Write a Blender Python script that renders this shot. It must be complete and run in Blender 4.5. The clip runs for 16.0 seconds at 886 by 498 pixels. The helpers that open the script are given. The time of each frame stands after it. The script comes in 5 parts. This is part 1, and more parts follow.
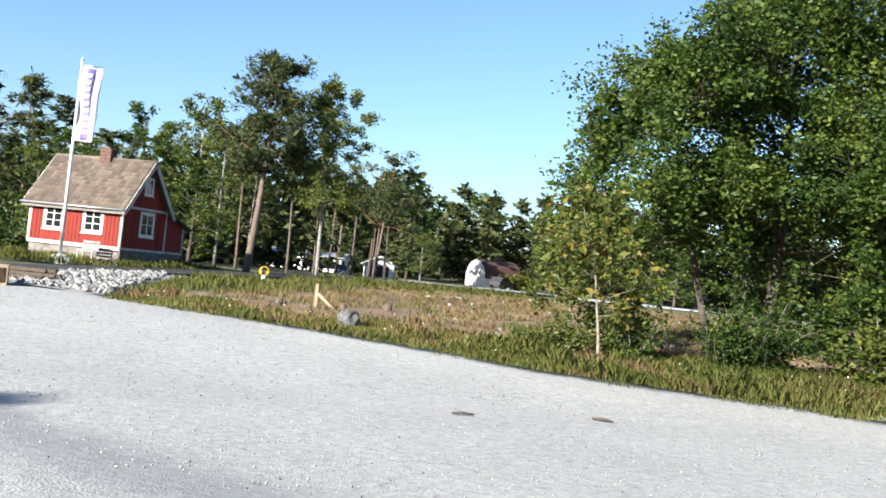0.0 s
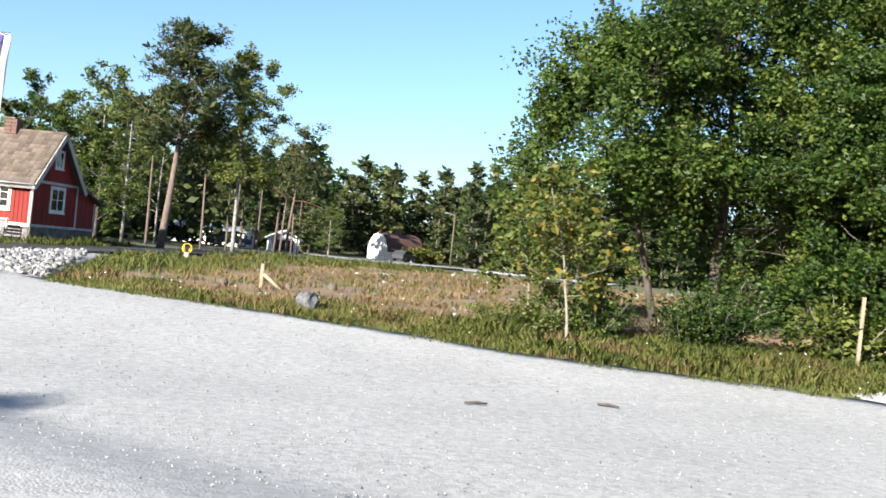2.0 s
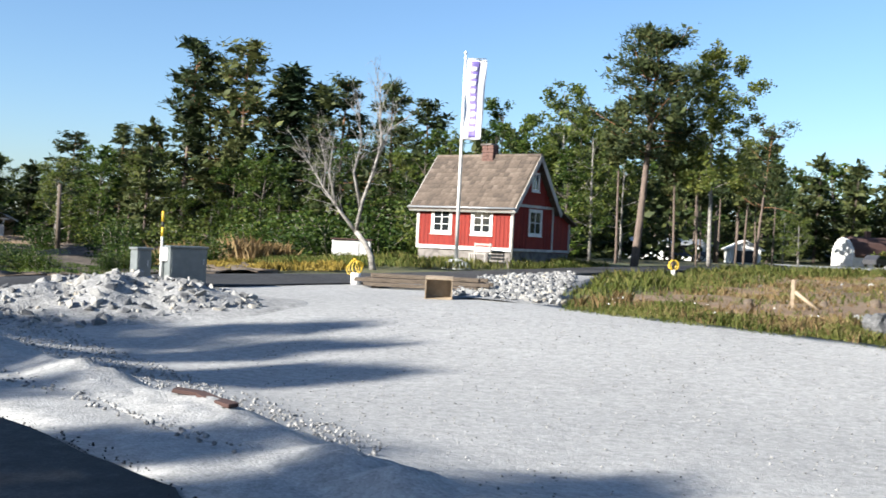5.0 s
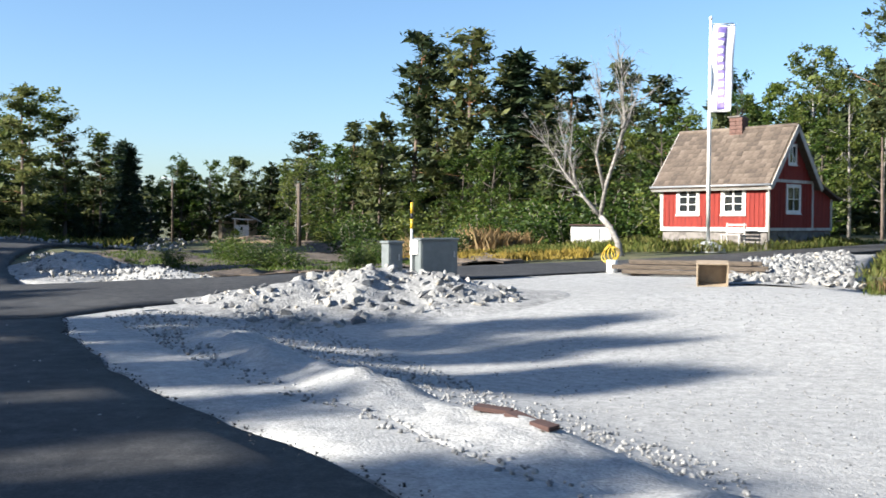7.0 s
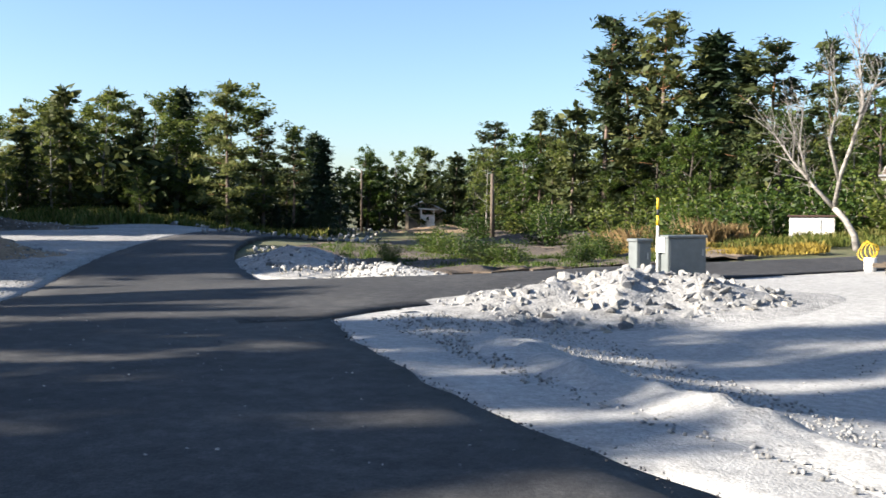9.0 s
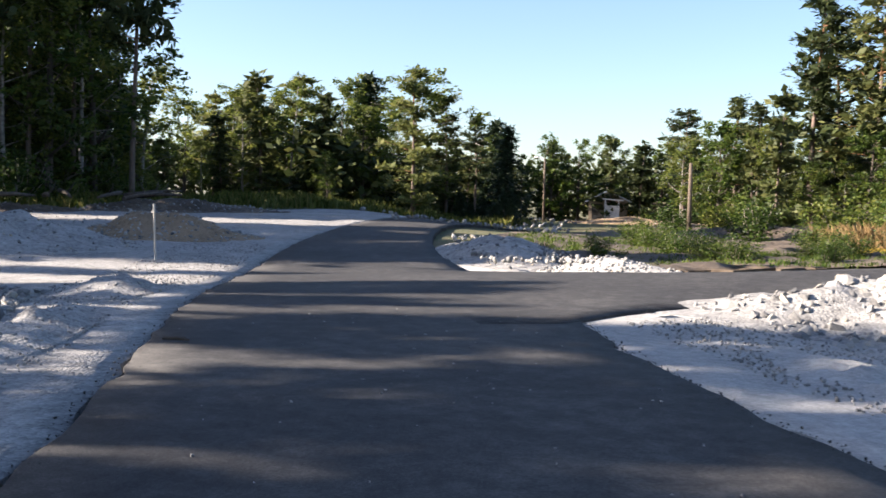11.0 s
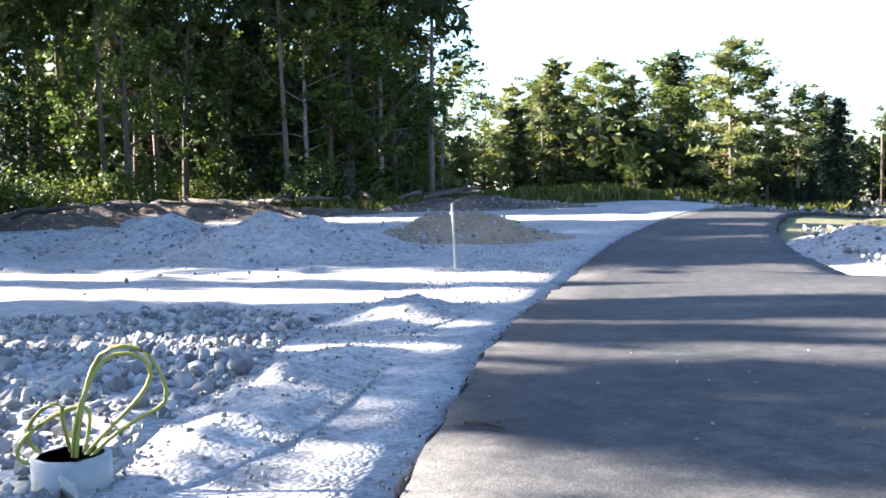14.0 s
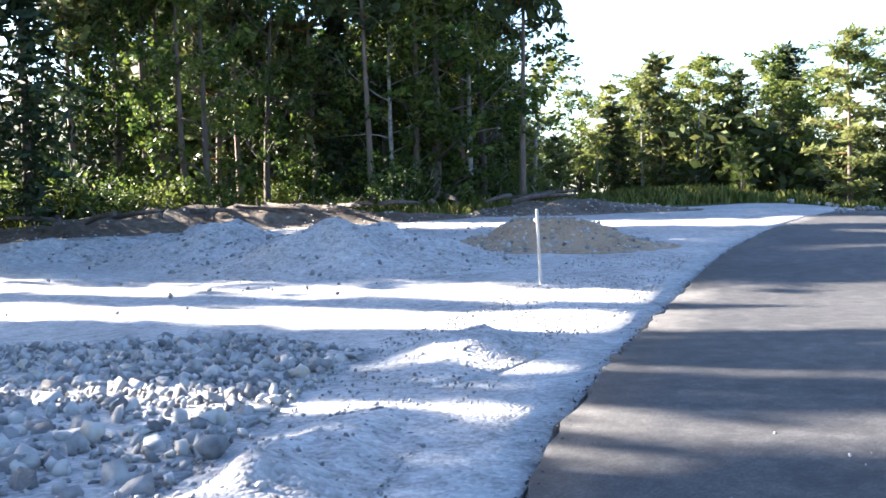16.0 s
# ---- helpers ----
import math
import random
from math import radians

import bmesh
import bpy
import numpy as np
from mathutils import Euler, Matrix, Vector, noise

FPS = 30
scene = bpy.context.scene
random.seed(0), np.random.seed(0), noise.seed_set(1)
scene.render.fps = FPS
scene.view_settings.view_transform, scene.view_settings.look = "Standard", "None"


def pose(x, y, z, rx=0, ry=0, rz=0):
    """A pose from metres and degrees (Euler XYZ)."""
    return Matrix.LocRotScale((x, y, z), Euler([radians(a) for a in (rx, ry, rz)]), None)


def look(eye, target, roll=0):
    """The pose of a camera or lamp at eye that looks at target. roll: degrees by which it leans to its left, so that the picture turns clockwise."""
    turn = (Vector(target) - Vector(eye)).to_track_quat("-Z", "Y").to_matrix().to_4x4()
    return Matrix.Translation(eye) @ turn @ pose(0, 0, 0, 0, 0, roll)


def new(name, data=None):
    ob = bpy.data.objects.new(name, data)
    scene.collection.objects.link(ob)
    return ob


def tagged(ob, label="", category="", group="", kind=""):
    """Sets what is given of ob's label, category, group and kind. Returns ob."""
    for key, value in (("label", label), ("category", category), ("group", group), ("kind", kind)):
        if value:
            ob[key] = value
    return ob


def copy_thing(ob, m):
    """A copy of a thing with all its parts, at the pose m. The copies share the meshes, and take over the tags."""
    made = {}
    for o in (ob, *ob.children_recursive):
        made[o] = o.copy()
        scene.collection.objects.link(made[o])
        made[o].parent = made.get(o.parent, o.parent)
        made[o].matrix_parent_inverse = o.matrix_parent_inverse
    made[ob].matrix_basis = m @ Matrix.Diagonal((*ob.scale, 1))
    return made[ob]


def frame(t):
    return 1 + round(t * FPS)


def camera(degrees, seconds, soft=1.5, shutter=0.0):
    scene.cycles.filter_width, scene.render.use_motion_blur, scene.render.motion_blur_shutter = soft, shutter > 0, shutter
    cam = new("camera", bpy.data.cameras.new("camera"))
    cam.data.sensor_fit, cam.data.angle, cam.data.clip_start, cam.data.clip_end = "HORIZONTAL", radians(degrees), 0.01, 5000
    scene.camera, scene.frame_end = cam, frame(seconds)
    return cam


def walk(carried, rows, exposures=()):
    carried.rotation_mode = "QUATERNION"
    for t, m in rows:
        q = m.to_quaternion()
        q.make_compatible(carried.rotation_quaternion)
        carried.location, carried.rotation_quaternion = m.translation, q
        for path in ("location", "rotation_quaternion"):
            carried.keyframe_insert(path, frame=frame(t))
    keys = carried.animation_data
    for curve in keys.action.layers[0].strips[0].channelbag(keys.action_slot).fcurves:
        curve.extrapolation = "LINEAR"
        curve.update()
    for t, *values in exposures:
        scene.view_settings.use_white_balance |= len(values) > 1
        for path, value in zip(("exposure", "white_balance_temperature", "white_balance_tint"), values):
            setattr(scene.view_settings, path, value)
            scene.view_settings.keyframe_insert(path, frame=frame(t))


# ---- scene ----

cam = camera(47.56, 16.0, soft=1.6, shutter=0.25)
PATH = [
    (0.0, look((0.001, -0.000, 2.072), (-0.073, 9.996, 2.339), 6.09)),
    (0.5, look((-0.423, 0.150, 2.071), (0.057, 10.137, 2.241), 6.03)),
    (1.0, look((-0.917, 0.319, 2.075), (0.025, 10.275, 2.153), 5.93)),
    (1.5, look((-1.321, 0.425, 2.083), (-0.148, 10.356, 2.150), 5.85)),
    (2.0, look((-1.783, 0.620, 2.089), (-0.735, 10.564, 2.191), 5.82)),
    (2.5, look((-2.244, 1.081, 2.059), (-1.610, 11.060, 2.190), 5.75)),
    (3.0, look((-2.698, 1.781, 2.009), (-2.869, 11.778, 2.166), 5.53)),
    (3.5, look((-3.099, 2.402, 1.997), (-4.031, 12.357, 2.151), 5.53)),
    (4.0, look((-3.590, 2.944, 1.995), (-5.358, 12.786, 2.078), 4.62)),
    (4.5, look((-3.964, 3.381, 1.994), (-6.412, 13.076, 1.993), 3.76)),
    (4.7, look((-4.102, 3.565, 1.992), (-6.834, 13.185, 1.957), 3.30)),
    (6.8, look((-5.607, 5.079, 1.905), (-10.564, 13.761, 1.659), 0.64)),
    (7.0, look((-5.789, 5.119, 1.913), (-10.908, 13.706, 1.655), 0.34)),
    (7.5, look((-6.294, 5.111, 1.962), (-11.794, 13.458, 1.656), -0.11)),
    (8.0, look((-6.629, 4.973, 2.027), (-12.458, 13.092, 1.684), -0.30)),
    (8.5, look((-7.028, 4.810, 2.097), (-13.201, 12.668, 1.723), -0.21)),
    (8.7, look((-7.233, 4.783, 2.122), (-13.527, 12.545, 1.739), -0.11)),
    (10.8, look((-9.708, 5.379, 2.046), (-17.226, 11.955, 1.564), 1.10)),
    (11.0, look((-9.984, 5.486, 2.048), (-17.621, 11.922, 1.538), 1.13)),
    (11.5, look((-10.689, 5.790, 2.042), (-18.651, 11.816, 1.506), 0.77)),
    (12.0, look((-11.359, 6.118, 2.029), (-19.610, 11.742, 1.481), 0.36)),
    (12.5, look((-12.108, 6.452, 2.019), (-20.649, 11.624, 1.470), -0.02)),
    (13.0, look((-12.850, 6.730, 2.023), (-21.608, 11.524, 1.460), -0.24)),
    (13.5, look((-13.584, 7.133, 2.030), (-22.582, 11.458, 1.453), -0.82)),
    (14.0, look((-14.253, 7.481, 2.021), (-23.425, 11.423, 1.445), -1.44)),
    (14.5, look((-14.952, 7.845, 2.016), (-24.282, 11.399, 1.444), -2.00)),
    (15.0, look((-15.588, 8.143, 2.017), (-25.025, 11.398, 1.430), -2.43)),
    (15.5, look((-16.237, 8.525, 2.028), (-25.767, 11.501, 1.463), -2.89)),
    (16.0, look((-16.837, 8.904, 2.043), (-26.350, 11.942, 1.517), -1.65)),
]
walk(cam, PATH, exposures=[(0.0, 1.75, 6250, 9), (1.6, 1.84, 6250, 10), (3.0, 1.7, 6200, 9), (4.7, 1.6, 6150, 9), (7.0, 1.75, 6200, 9), (8.7, 1.9, 6500, 10), (11.0, 2.15, 7000, 17), (12.2, 2.45, 6900, 16), (13.5, 3.2, 6550, 14), (16.0, 3.6, 6600, 14)])

# ---- world and sun ----
SUN_EL, SUN_FROM = radians(25), Vector((-0.62, -0.78, 0)).normalized()
world = bpy.data.worlds.new("sky")
scene.world = world
world.use_nodes = True
wn = world.node_tree
sky = wn.nodes.new("ShaderNodeTexSky")
sky.sky_type, sky.sun_disc = "NISHITA", False
sky.sun_elevation, sky.sun_rotation = SUN_EL, math.atan2(SUN_FROM.x, SUN_FROM.y)
sky.air_density, sky.dust_density, sky.ozone_density = 1.0, 0.8, 4.2
wn.nodes["Background"].inputs[1].default_value = 0.064
wn.links.new(sky.outputs[0], wn.nodes["Background"].inputs[0])
sun = new("sun", bpy.data.lights.new("sun", "SUN"))
sun.data.energy, sun.data.angle, sun.data.color = 5.0, radians(0.6), (1.0, 0.93, 0.82)
sun.matrix_world = look(SUN_FROM * 100 * math.cos(SUN_EL) + Vector((0, 0, 100 * math.sin(SUN_EL))), (0, 0, 0))


# ---- materials ----
def mat(name, stops, scale=4.0, rough=0.8, bump=0.0, bump_scale=40.0, island=0.0, metal=0.0, big=0.0, translucent=0.0, stretch=(1, 1, 1), detail=6.0, obj=0.0, bigamp=0.8, pebble=0.0, relief=0.05):
    """A procedural surface: colours over noise at two scales, with bump and, where asked, a change from piece to piece."""
    m = bpy.data.materials.new(name)
    m.use_nodes = True
    nt = m.node_tree
    N, K = nt.nodes, nt.links
    b = N["Principled BSDF"]
    b.inputs["Roughness"].default_value, b.inputs["Metallic"].default_value = rough, metal
    co = N.new("ShaderNodeTexCoord")
    mp = N.new("ShaderNodeMapping")
    mp.inputs["Scale"].default_value = stretch
    K.new(co.outputs["Object"], mp.inputs[0])
    tex = N.new("ShaderNodeTexNoise")
    tex.inputs["Scale"].default_value, tex.inputs["Detail"].default_value, tex.inputs["Roughness"].default_value = scale, detail, 0.65
    K.new(mp.outputs[0], tex.inputs["Vector"])
    fac = tex.outputs["Fac"]
    if big:
        t2 = N.new("ShaderNodeTexNoise")
        t2.inputs["Scale"].default_value, t2.inputs["Detail"].default_value = big, 3.0
        K.new(mp.outputs[0], t2.inputs["Vector"])
        mx = N.new("ShaderNodeMath")
        mx.operation = "ADD"
        ml = N.new("ShaderNodeMath")
        ml.operation, ml.inputs[1].default_value = "MULTIPLY_ADD", bigamp
        ml.inputs[2].default_value = -bigamp / 2
        K.new(t2.outputs["Fac"], ml.inputs[0])
        K.new(fac, mx.inputs[0]), K.new(ml.outputs[0], mx.inputs[1])
        fac = mx.outputs[0]
    vor = None
    if pebble:
        vor = N.new("ShaderNodeTexVoronoi")
        vor.inputs["Scale"].default_value = pebble
        K.new(mp.outputs[0], vor.inputs["Vector"])
        ml = N.new("ShaderNodeMath")
        ml.operation, ml.inputs[1].default_value, ml.inputs[2].default_value = "MULTIPLY_ADD", 0.36, -0.18
        K.new(vor.outputs["Color"], ml.inputs[0])
        mx = N.new("ShaderNodeMath")
        K.new(fac, mx.inputs[0]), K.new(ml.outputs[0], mx.inputs[1])
        fac = mx.outputs[0]
    for amount, socket in ((island, "Random Per Island"), (obj, "Random")):
        if amount:
            g = N.new("ShaderNodeNewGeometry" if socket != "Random" else "ShaderNodeObjectInfo")
            ml = N.new("ShaderNodeMath")
            ml.operation, ml.inputs[1].default_value, ml.inputs[2].default_value = "MULTIPLY_ADD", amount, -amount / 2
            K.new(g.outputs[socket], ml.inputs[0])
            mx = N.new("ShaderNodeMath")
            K.new(fac, mx.inputs[0]), K.new(ml.outputs[0], mx.inputs[1])
            fac = mx.outputs[0]
    ramp = N.new("ShaderNodeValToRGB")
    K.new(fac, ramp.inputs[0])
    while len(ramp.color_ramp.elements) < len(stops):
        ramp.color_ramp.elements.new(0.5)
    for e, (p, c) in zip(ramp.color_ramp.elements, stops):
        e.position, e.color = p, (*c, 1)
    K.new(ramp.outputs[0], b.inputs["Base Color"])
    if bump:
        t3 = N.new("ShaderNodeTexNoise")
        t3.inputs["Scale"].default_value, t3.inputs["Detail"].default_value = bump_scale, 5.0
        K.new(mp.outputs[0], t3.inputs["Vector"])
        bp = N.new("ShaderNodeBump")
        bp.inputs["Strength"].default_value, bp.inputs["Distance"].default_value = bump, relief
        if vor is None:
            K.new(t3.outputs["Fac"], bp.inputs["Height"])
        else:
            hm = N.new("ShaderNodeMath")
            hm.operation, hm.inputs[1].default_value = "MULTIPLY_ADD", -0.9
            K.new(vor.outputs["Distance"], hm.inputs[0]), K.new(t3.outputs["Fac"], hm.inputs[2])
            K.new(hm.outputs[0], bp.inputs["Height"])
        K.new(bp.outputs[0], b.inputs["Normal"])
    if translucent:
        b.inputs["Specular IOR Level"].default_value = 0.2
        tr = N.new("ShaderNodeBsdfTranslucent")
        K.new(ramp.outputs[0], tr.inputs[0])
        ms = N.new("ShaderNodeMixShader")
        ms.inputs[0].default_value = translucent
        K.new(b.outputs[0], ms.inputs[1]), K.new(tr.outputs[0], ms.inputs[2])
        K.new(ms.outputs[0], N["Material Output"].inputs[0])
    return m


def plain(name, c, rough=0.6, metal=0.0):
    d = tuple(v * 0.8 for v in c)
    return mat(name, [(0.35, d), (0.65, c)], 9.0, rough, metal=metal, big=1.5)


M_GRAVEL = mat("crushed_gravel", [(0.08, (0.13, 0.13, 0.128)), (0.5, (0.275, 0.272, 0.263)), (0.95, (0.42, 0.415, 0.4))], 7.0, 0.9, 0.7, 14.0, big=0.3, bigamp=0.35, pebble=42.0, relief=0.008, detail=8.0)
M_STONE = mat("blasted_stone", [(0.15, (0.08, 0.08, 0.082)), (0.45, (0.19, 0.188, 0.184)), (0.75, (0.3, 0.295, 0.28)), (0.95, (0.3, 0.25, 0.18))], 6.0, 0.85, 0.4, 25.0, island=0.7, relief=0.02)
M_STONE_PIECE = mat("blasted_stone_piece", [(0.15, (0.08, 0.08, 0.082)), (0.45, (0.19, 0.188, 0.184)), (0.75, (0.3, 0.295, 0.28)), (0.95, (0.3, 0.25, 0.18))], 6.0, 0.85, 0.4, 25.0, obj=0.7, relief=0.02)
M_FINES = mat("stone_fines", [(0.12, (0.08, 0.08, 0.08)), (0.5, (0.23, 0.227, 0.22)), (0.9, (0.4, 0.392, 0.375))], 5.0, 0.95, 0.8, 10.0, big=0.6, bigamp=0.5, pebble=26.0, relief=0.018, detail=8.0)
M_ASPHALT = mat("fresh_asphalt", [(0.2, (0.018, 0.018, 0.019)), (0.5, (0.038, 0.0375, 0.038)), (0.85, (0.085, 0.083, 0.08))], 4.0, 0.8, 0.5, 30.0, big=0.45, bigamp=0.5, pebble=75.0, relief=0.005, detail=8.0)
M_ASPHALT.node_tree.nodes["Principled BSDF"].inputs["Specular IOR Level"].default_value = 0.2
M_CHIP = mat("pale_chippings", [(0.2, (0.1, 0.1, 0.1)), (0.5, (0.225, 0.221, 0.214)), (0.9, (0.33, 0.323, 0.31))], 6.0, 0.85, island=0.6)
M_SOIL = mat("bare_soil", [(0.3, (0.032, 0.024, 0.017)), (0.5, (0.07, 0.051, 0.036)), (0.7, (0.13, 0.1, 0.072))], 3.0, 0.95, 0.8, 9.0, big=0.3)
M_SAND = mat("brown_sand", [(0.25, (0.13, 0.085, 0.048)), (0.6, (0.25, 0.175, 0.11))], 6.0, 0.95, 0.6, 20.0, big=0.8, pebble=24.0, relief=0.03)
M_GROUND = mat("grassy_earth", [(0.28, (0.03, 0.04, 0.014)), (0.5, (0.07, 0.075, 0.025)), (0.72, (0.14, 0.105, 0.052))], 2.5, 0.95, 0.8, 12.0, big=0.12)
M_DRYGROUND = mat("dry_meadow_earth", [(0.28, (0.085, 0.063, 0.035)), (0.5, (0.155, 0.1, 0.057)), (0.72, (0.19, 0.14, 0.09))], 2.5, 0.95, 0.8, 12.0, big=0.2)
M_GRASS = mat("green_grass", [(0.2, (0.05, 0.075, 0.014)), (0.5, (0.11, 0.13, 0.027)), (0.9, (0.23, 0.2, 0.07))], 0.5, 0.6, island=0.6, translucent=0.3)
M_DRYGRASS = mat("dry_grass", [(0.2, (0.11, 0.08, 0.035)), (0.5, (0.21, 0.135, 0.062)), (0.9, (0.33, 0.25, 0.13))], 0.5, 0.7, island=0.6, translucent=0.3)
M_YELLOWGRASS = mat("yellow_grass", [(0.2, (0.16, 0.12, 0.03)), (0.9, (0.36, 0.26, 0.045))], 0.5, 0.7, island=0.6, translucent=0.3)
M_PINE = mat("pine_needles", [(0.2, (0.014, 0.025, 0.01)), (0.5, (0.045, 0.06, 0.02)), (0.85, (0.12, 0.125, 0.04))], 0.5, 0.6, island=0.4, translucent=0.25, obj=0.3)
# Lit copy of pine_needles: sunlight on the wood's edge put into the colour.
M_PINESUNLIT = mat("sunlit_pine_needles", [(0.2, (0.03, 0.045, 0.014)), (0.5, (0.095, 0.115, 0.034)), (0.85, (0.2, 0.2, 0.065))], 0.5, 0.6, island=0.4, translucent=0.35, obj=0.3)
M_SPRUCE = mat("spruce_needles", [(0.2, (0.007, 0.017, 0.008)), (0.55, (0.016, 0.031, 0.012)), (0.9, (0.034, 0.053, 0.02))], 0.4, 0.6, island=0.5, translucent=0.12)
M_LEAF = mat("green_leaves", [(0.2, (0.013, 0.03, 0.006)), (0.5, (0.045, 0.08, 0.014)), (0.88, (0.125, 0.155, 0.028))], 0.5, 0.5, island=0.55, translucent=0.38, obj=0.25)
M_BIRCHLEAF = mat("birch_leaves", [(0.2, (0.03, 0.05, 0.011)), (0.5, (0.09, 0.12, 0.025)), (0.88, (0.2, 0.21, 0.05))], 0.5, 0.5, island=0.55, translucent=0.45, obj=0.25)
M_AUTUMN = mat("yellowing_leaves", [(0.2, (0.055, 0.08, 0.016)), (0.65, (0.11, 0.12, 0.027)), (0.95, (0.27, 0.17, 0.03))], 0.4, 0.5, island=0.8, translucent=0.35)
M_BARK = mat("brown_bark", [(0.3, (0.03, 0.025, 0.02)), (0.7, (0.1, 0.08, 0.065))], 6.0, 0.95, 0.8, 14.0, stretch=(1, 1, 0.25))
M_PINEBARK = mat("pine_bark", [(0.3, (0.06, 0.046, 0.037)), (0.7, (0.17, 0.125, 0.1))], 5.0, 0.95, 0.8, 14.0, stretch=(1, 1, 0.3))
M_PINERED = mat("red_pine_bark", [(0.3, (0.1, 0.05, 0.025)), (0.7, (0.24, 0.115, 0.05))], 5.0, 0.9, 0.5, 14.0)
M_BIRCHBARK = mat("birch_bark", [(0.3, (0.05, 0.046, 0.043)), (0.45, (0.17, 0.155, 0.14)), (0.75, (0.36, 0.335, 0.3))], 4.0, 0.8, 0.3, 14.0, stretch=(1, 1, 2.0))
M_RED = mat("falu_red_boards", [(0.3, (0.12, 0.008, 0.004)), (0.55, (0.185, 0.014, 0.007)), (0.75, (0.235, 0.026, 0.012))], 5.0, 0.85, 0.3, 40.0, stretch=(6, 6, 0.5), big=1.0, relief=0.02)
M_WHITE = mat("white_paint", [(0.3, (0.5, 0.485, 0.45)), (0.6, (0.66, 0.65, 0.62))], 7.0, 0.6, big=1.5)
M_WEATHERED = mat("weathered_white_paint", [(0.3, (0.26, 0.24, 0.21)), (0.6, (0.46, 0.435, 0.4))], 7.0, 0.7, big=2.0, stretch=(1, 1, 0.3))
M_TILE = mat("concrete_roof_tile", [(0.25, (0.05, 0.037, 0.028)), (0.5, (0.1, 0.075, 0.056)), (0.75, (0.165, 0.132, 0.105))], 3.0, 0.9, 0.4, 30.0, obj=0.3, big=0.7, relief=0.02)
M_FOUND = mat("granite_foundation", [(0.3, (0.085, 0.075, 0.068)), (0.6, (0.19, 0.17, 0.155))], 5.0, 0.9, 0.5, 12.0, big=1.5)
# Shade inside a doorway, put into a flat near-black colour.
M_DARK = mat("painted_dark_interior", [(0.3, (0.012, 0.012, 0.013)), (0.7, (0.03, 0.03, 0.03))], 3.0, 0.8)
M_BRICK = mat("chimney_brick", [(0.3, (0.07, 0.04, 0.033)), (0.7, (0.16, 0.085, 0.065))], 9.0, 0.9, 0.5, 20.0)
M_WOOD = mat("grey_timber", [(0.3, (0.05, 0.036, 0.025)), (0.7, (0.15, 0.115, 0.083))], 5.0, 0.85, 0.4, 30.0, stretch=(1, 6, 6))
M_NEWWOOD = mat("pale_new_timber", [(0.3, (0.21, 0.155, 0.1)), (0.7, (0.35, 0.275, 0.19))], 6.0, 0.8, 0.3, 30.0)
M_CAB = mat("grey_green_enamel", [(0.3, (0.11, 0.125, 0.125)), (0.7, (0.165, 0.18, 0.18))], 5.0, 0.45, big=1.0)
M_YELLOW = plain("yellow_plastic", (0.6, 0.4, 0.02), 0.5)
M_HOSE = plain("yellow_green_hose", (0.27, 0.26, 0.05), 0.45)
M_PLASTIC = plain("pale_grey_plastic", (0.28, 0.29, 0.29), 0.5)
M_RUST = plain("rusty_paint", (0.06, 0.03, 0.024), 0.9)
M_BANNER = plain("white_banner_cloth", (0.66, 0.65, 0.68), 0.7)
M_PURPLE = plain("purple_print", (0.16, 0.12, 0.36), 0.7)
M_BLACK = plain("black_rubber", (0.02, 0.02, 0.022), 0.6)
M_GALV = plain("galvanised_steel", (0.42, 0.43, 0.44), 0.45, 0.6)
M_ROOFDARK = plain("dark_red_roof", (0.07, 0.035, 0.028), 0.85)
M_TWIG = mat("grey_twigs", [(0.3, (0.12, 0.1, 0.08)), (0.7, (0.28, 0.245, 0.21))], 6.0, 0.9)
M_GLASS = bpy.data.materials.new("window_glass")
M_GLASS.use_nodes = True
gb = M_GLASS.node_tree.nodes["Principled BSDF"]
gb.inputs["Base Color"].default_value, gb.inputs["Roughness"].default_value, gb.inputs["Specular IOR Level"].default_value = (0.015, 0.018, 0.02, 1), 0.04, 0.6


# ---- the lie of the land ----
def sm(a):
    a = np.clip(a, 0, 1)
    return a * a * (3 - 2 * a)


def land(x, y):
    """The ground's height: a gravel yard at 0, the road a third of a metre higher, a gentle rise to the north and west."""
    dr = (x + 9.3) * 0.52 + (y - 11) * 0.855
    z = (0.33 - 0.2 * sm((-x - 24) / 8)) * (1 - sm(dr / 3) * sm((x + 24) / 8))
    z = z + (0.6 * sm((y - 15.6) / 10.8) + 0.02 * np.clip(y - 26, 0, 33)) * sm((x + 28.8) / 12)
    s = -(x + 30) * 0.87 + (y - 19) * 0.5
    z = z + 0.035 * np.clip(s, 0, 48) * (1 - sm((y - 30 + (x + 40) * 0.35) / 15))
    return z + 9.0 * sm((y - 145) / 110) * sm((x + 40) / 60)


def ht(x, y):
    return float(land(np.float64(x), np.float64(y)))


def mesh_of(name, verts, faces, material, smooth=False):
    me = bpy.data.meshes.new(name)
    me.from_pydata([tuple(v) for v in verts], [], [tuple(f) for f in faces])
    me.materials.append(material)
    if smooth:
        me.polygons.foreach_set("use_smooth", [True] * len(me.polygons))
    me.update()
    return me


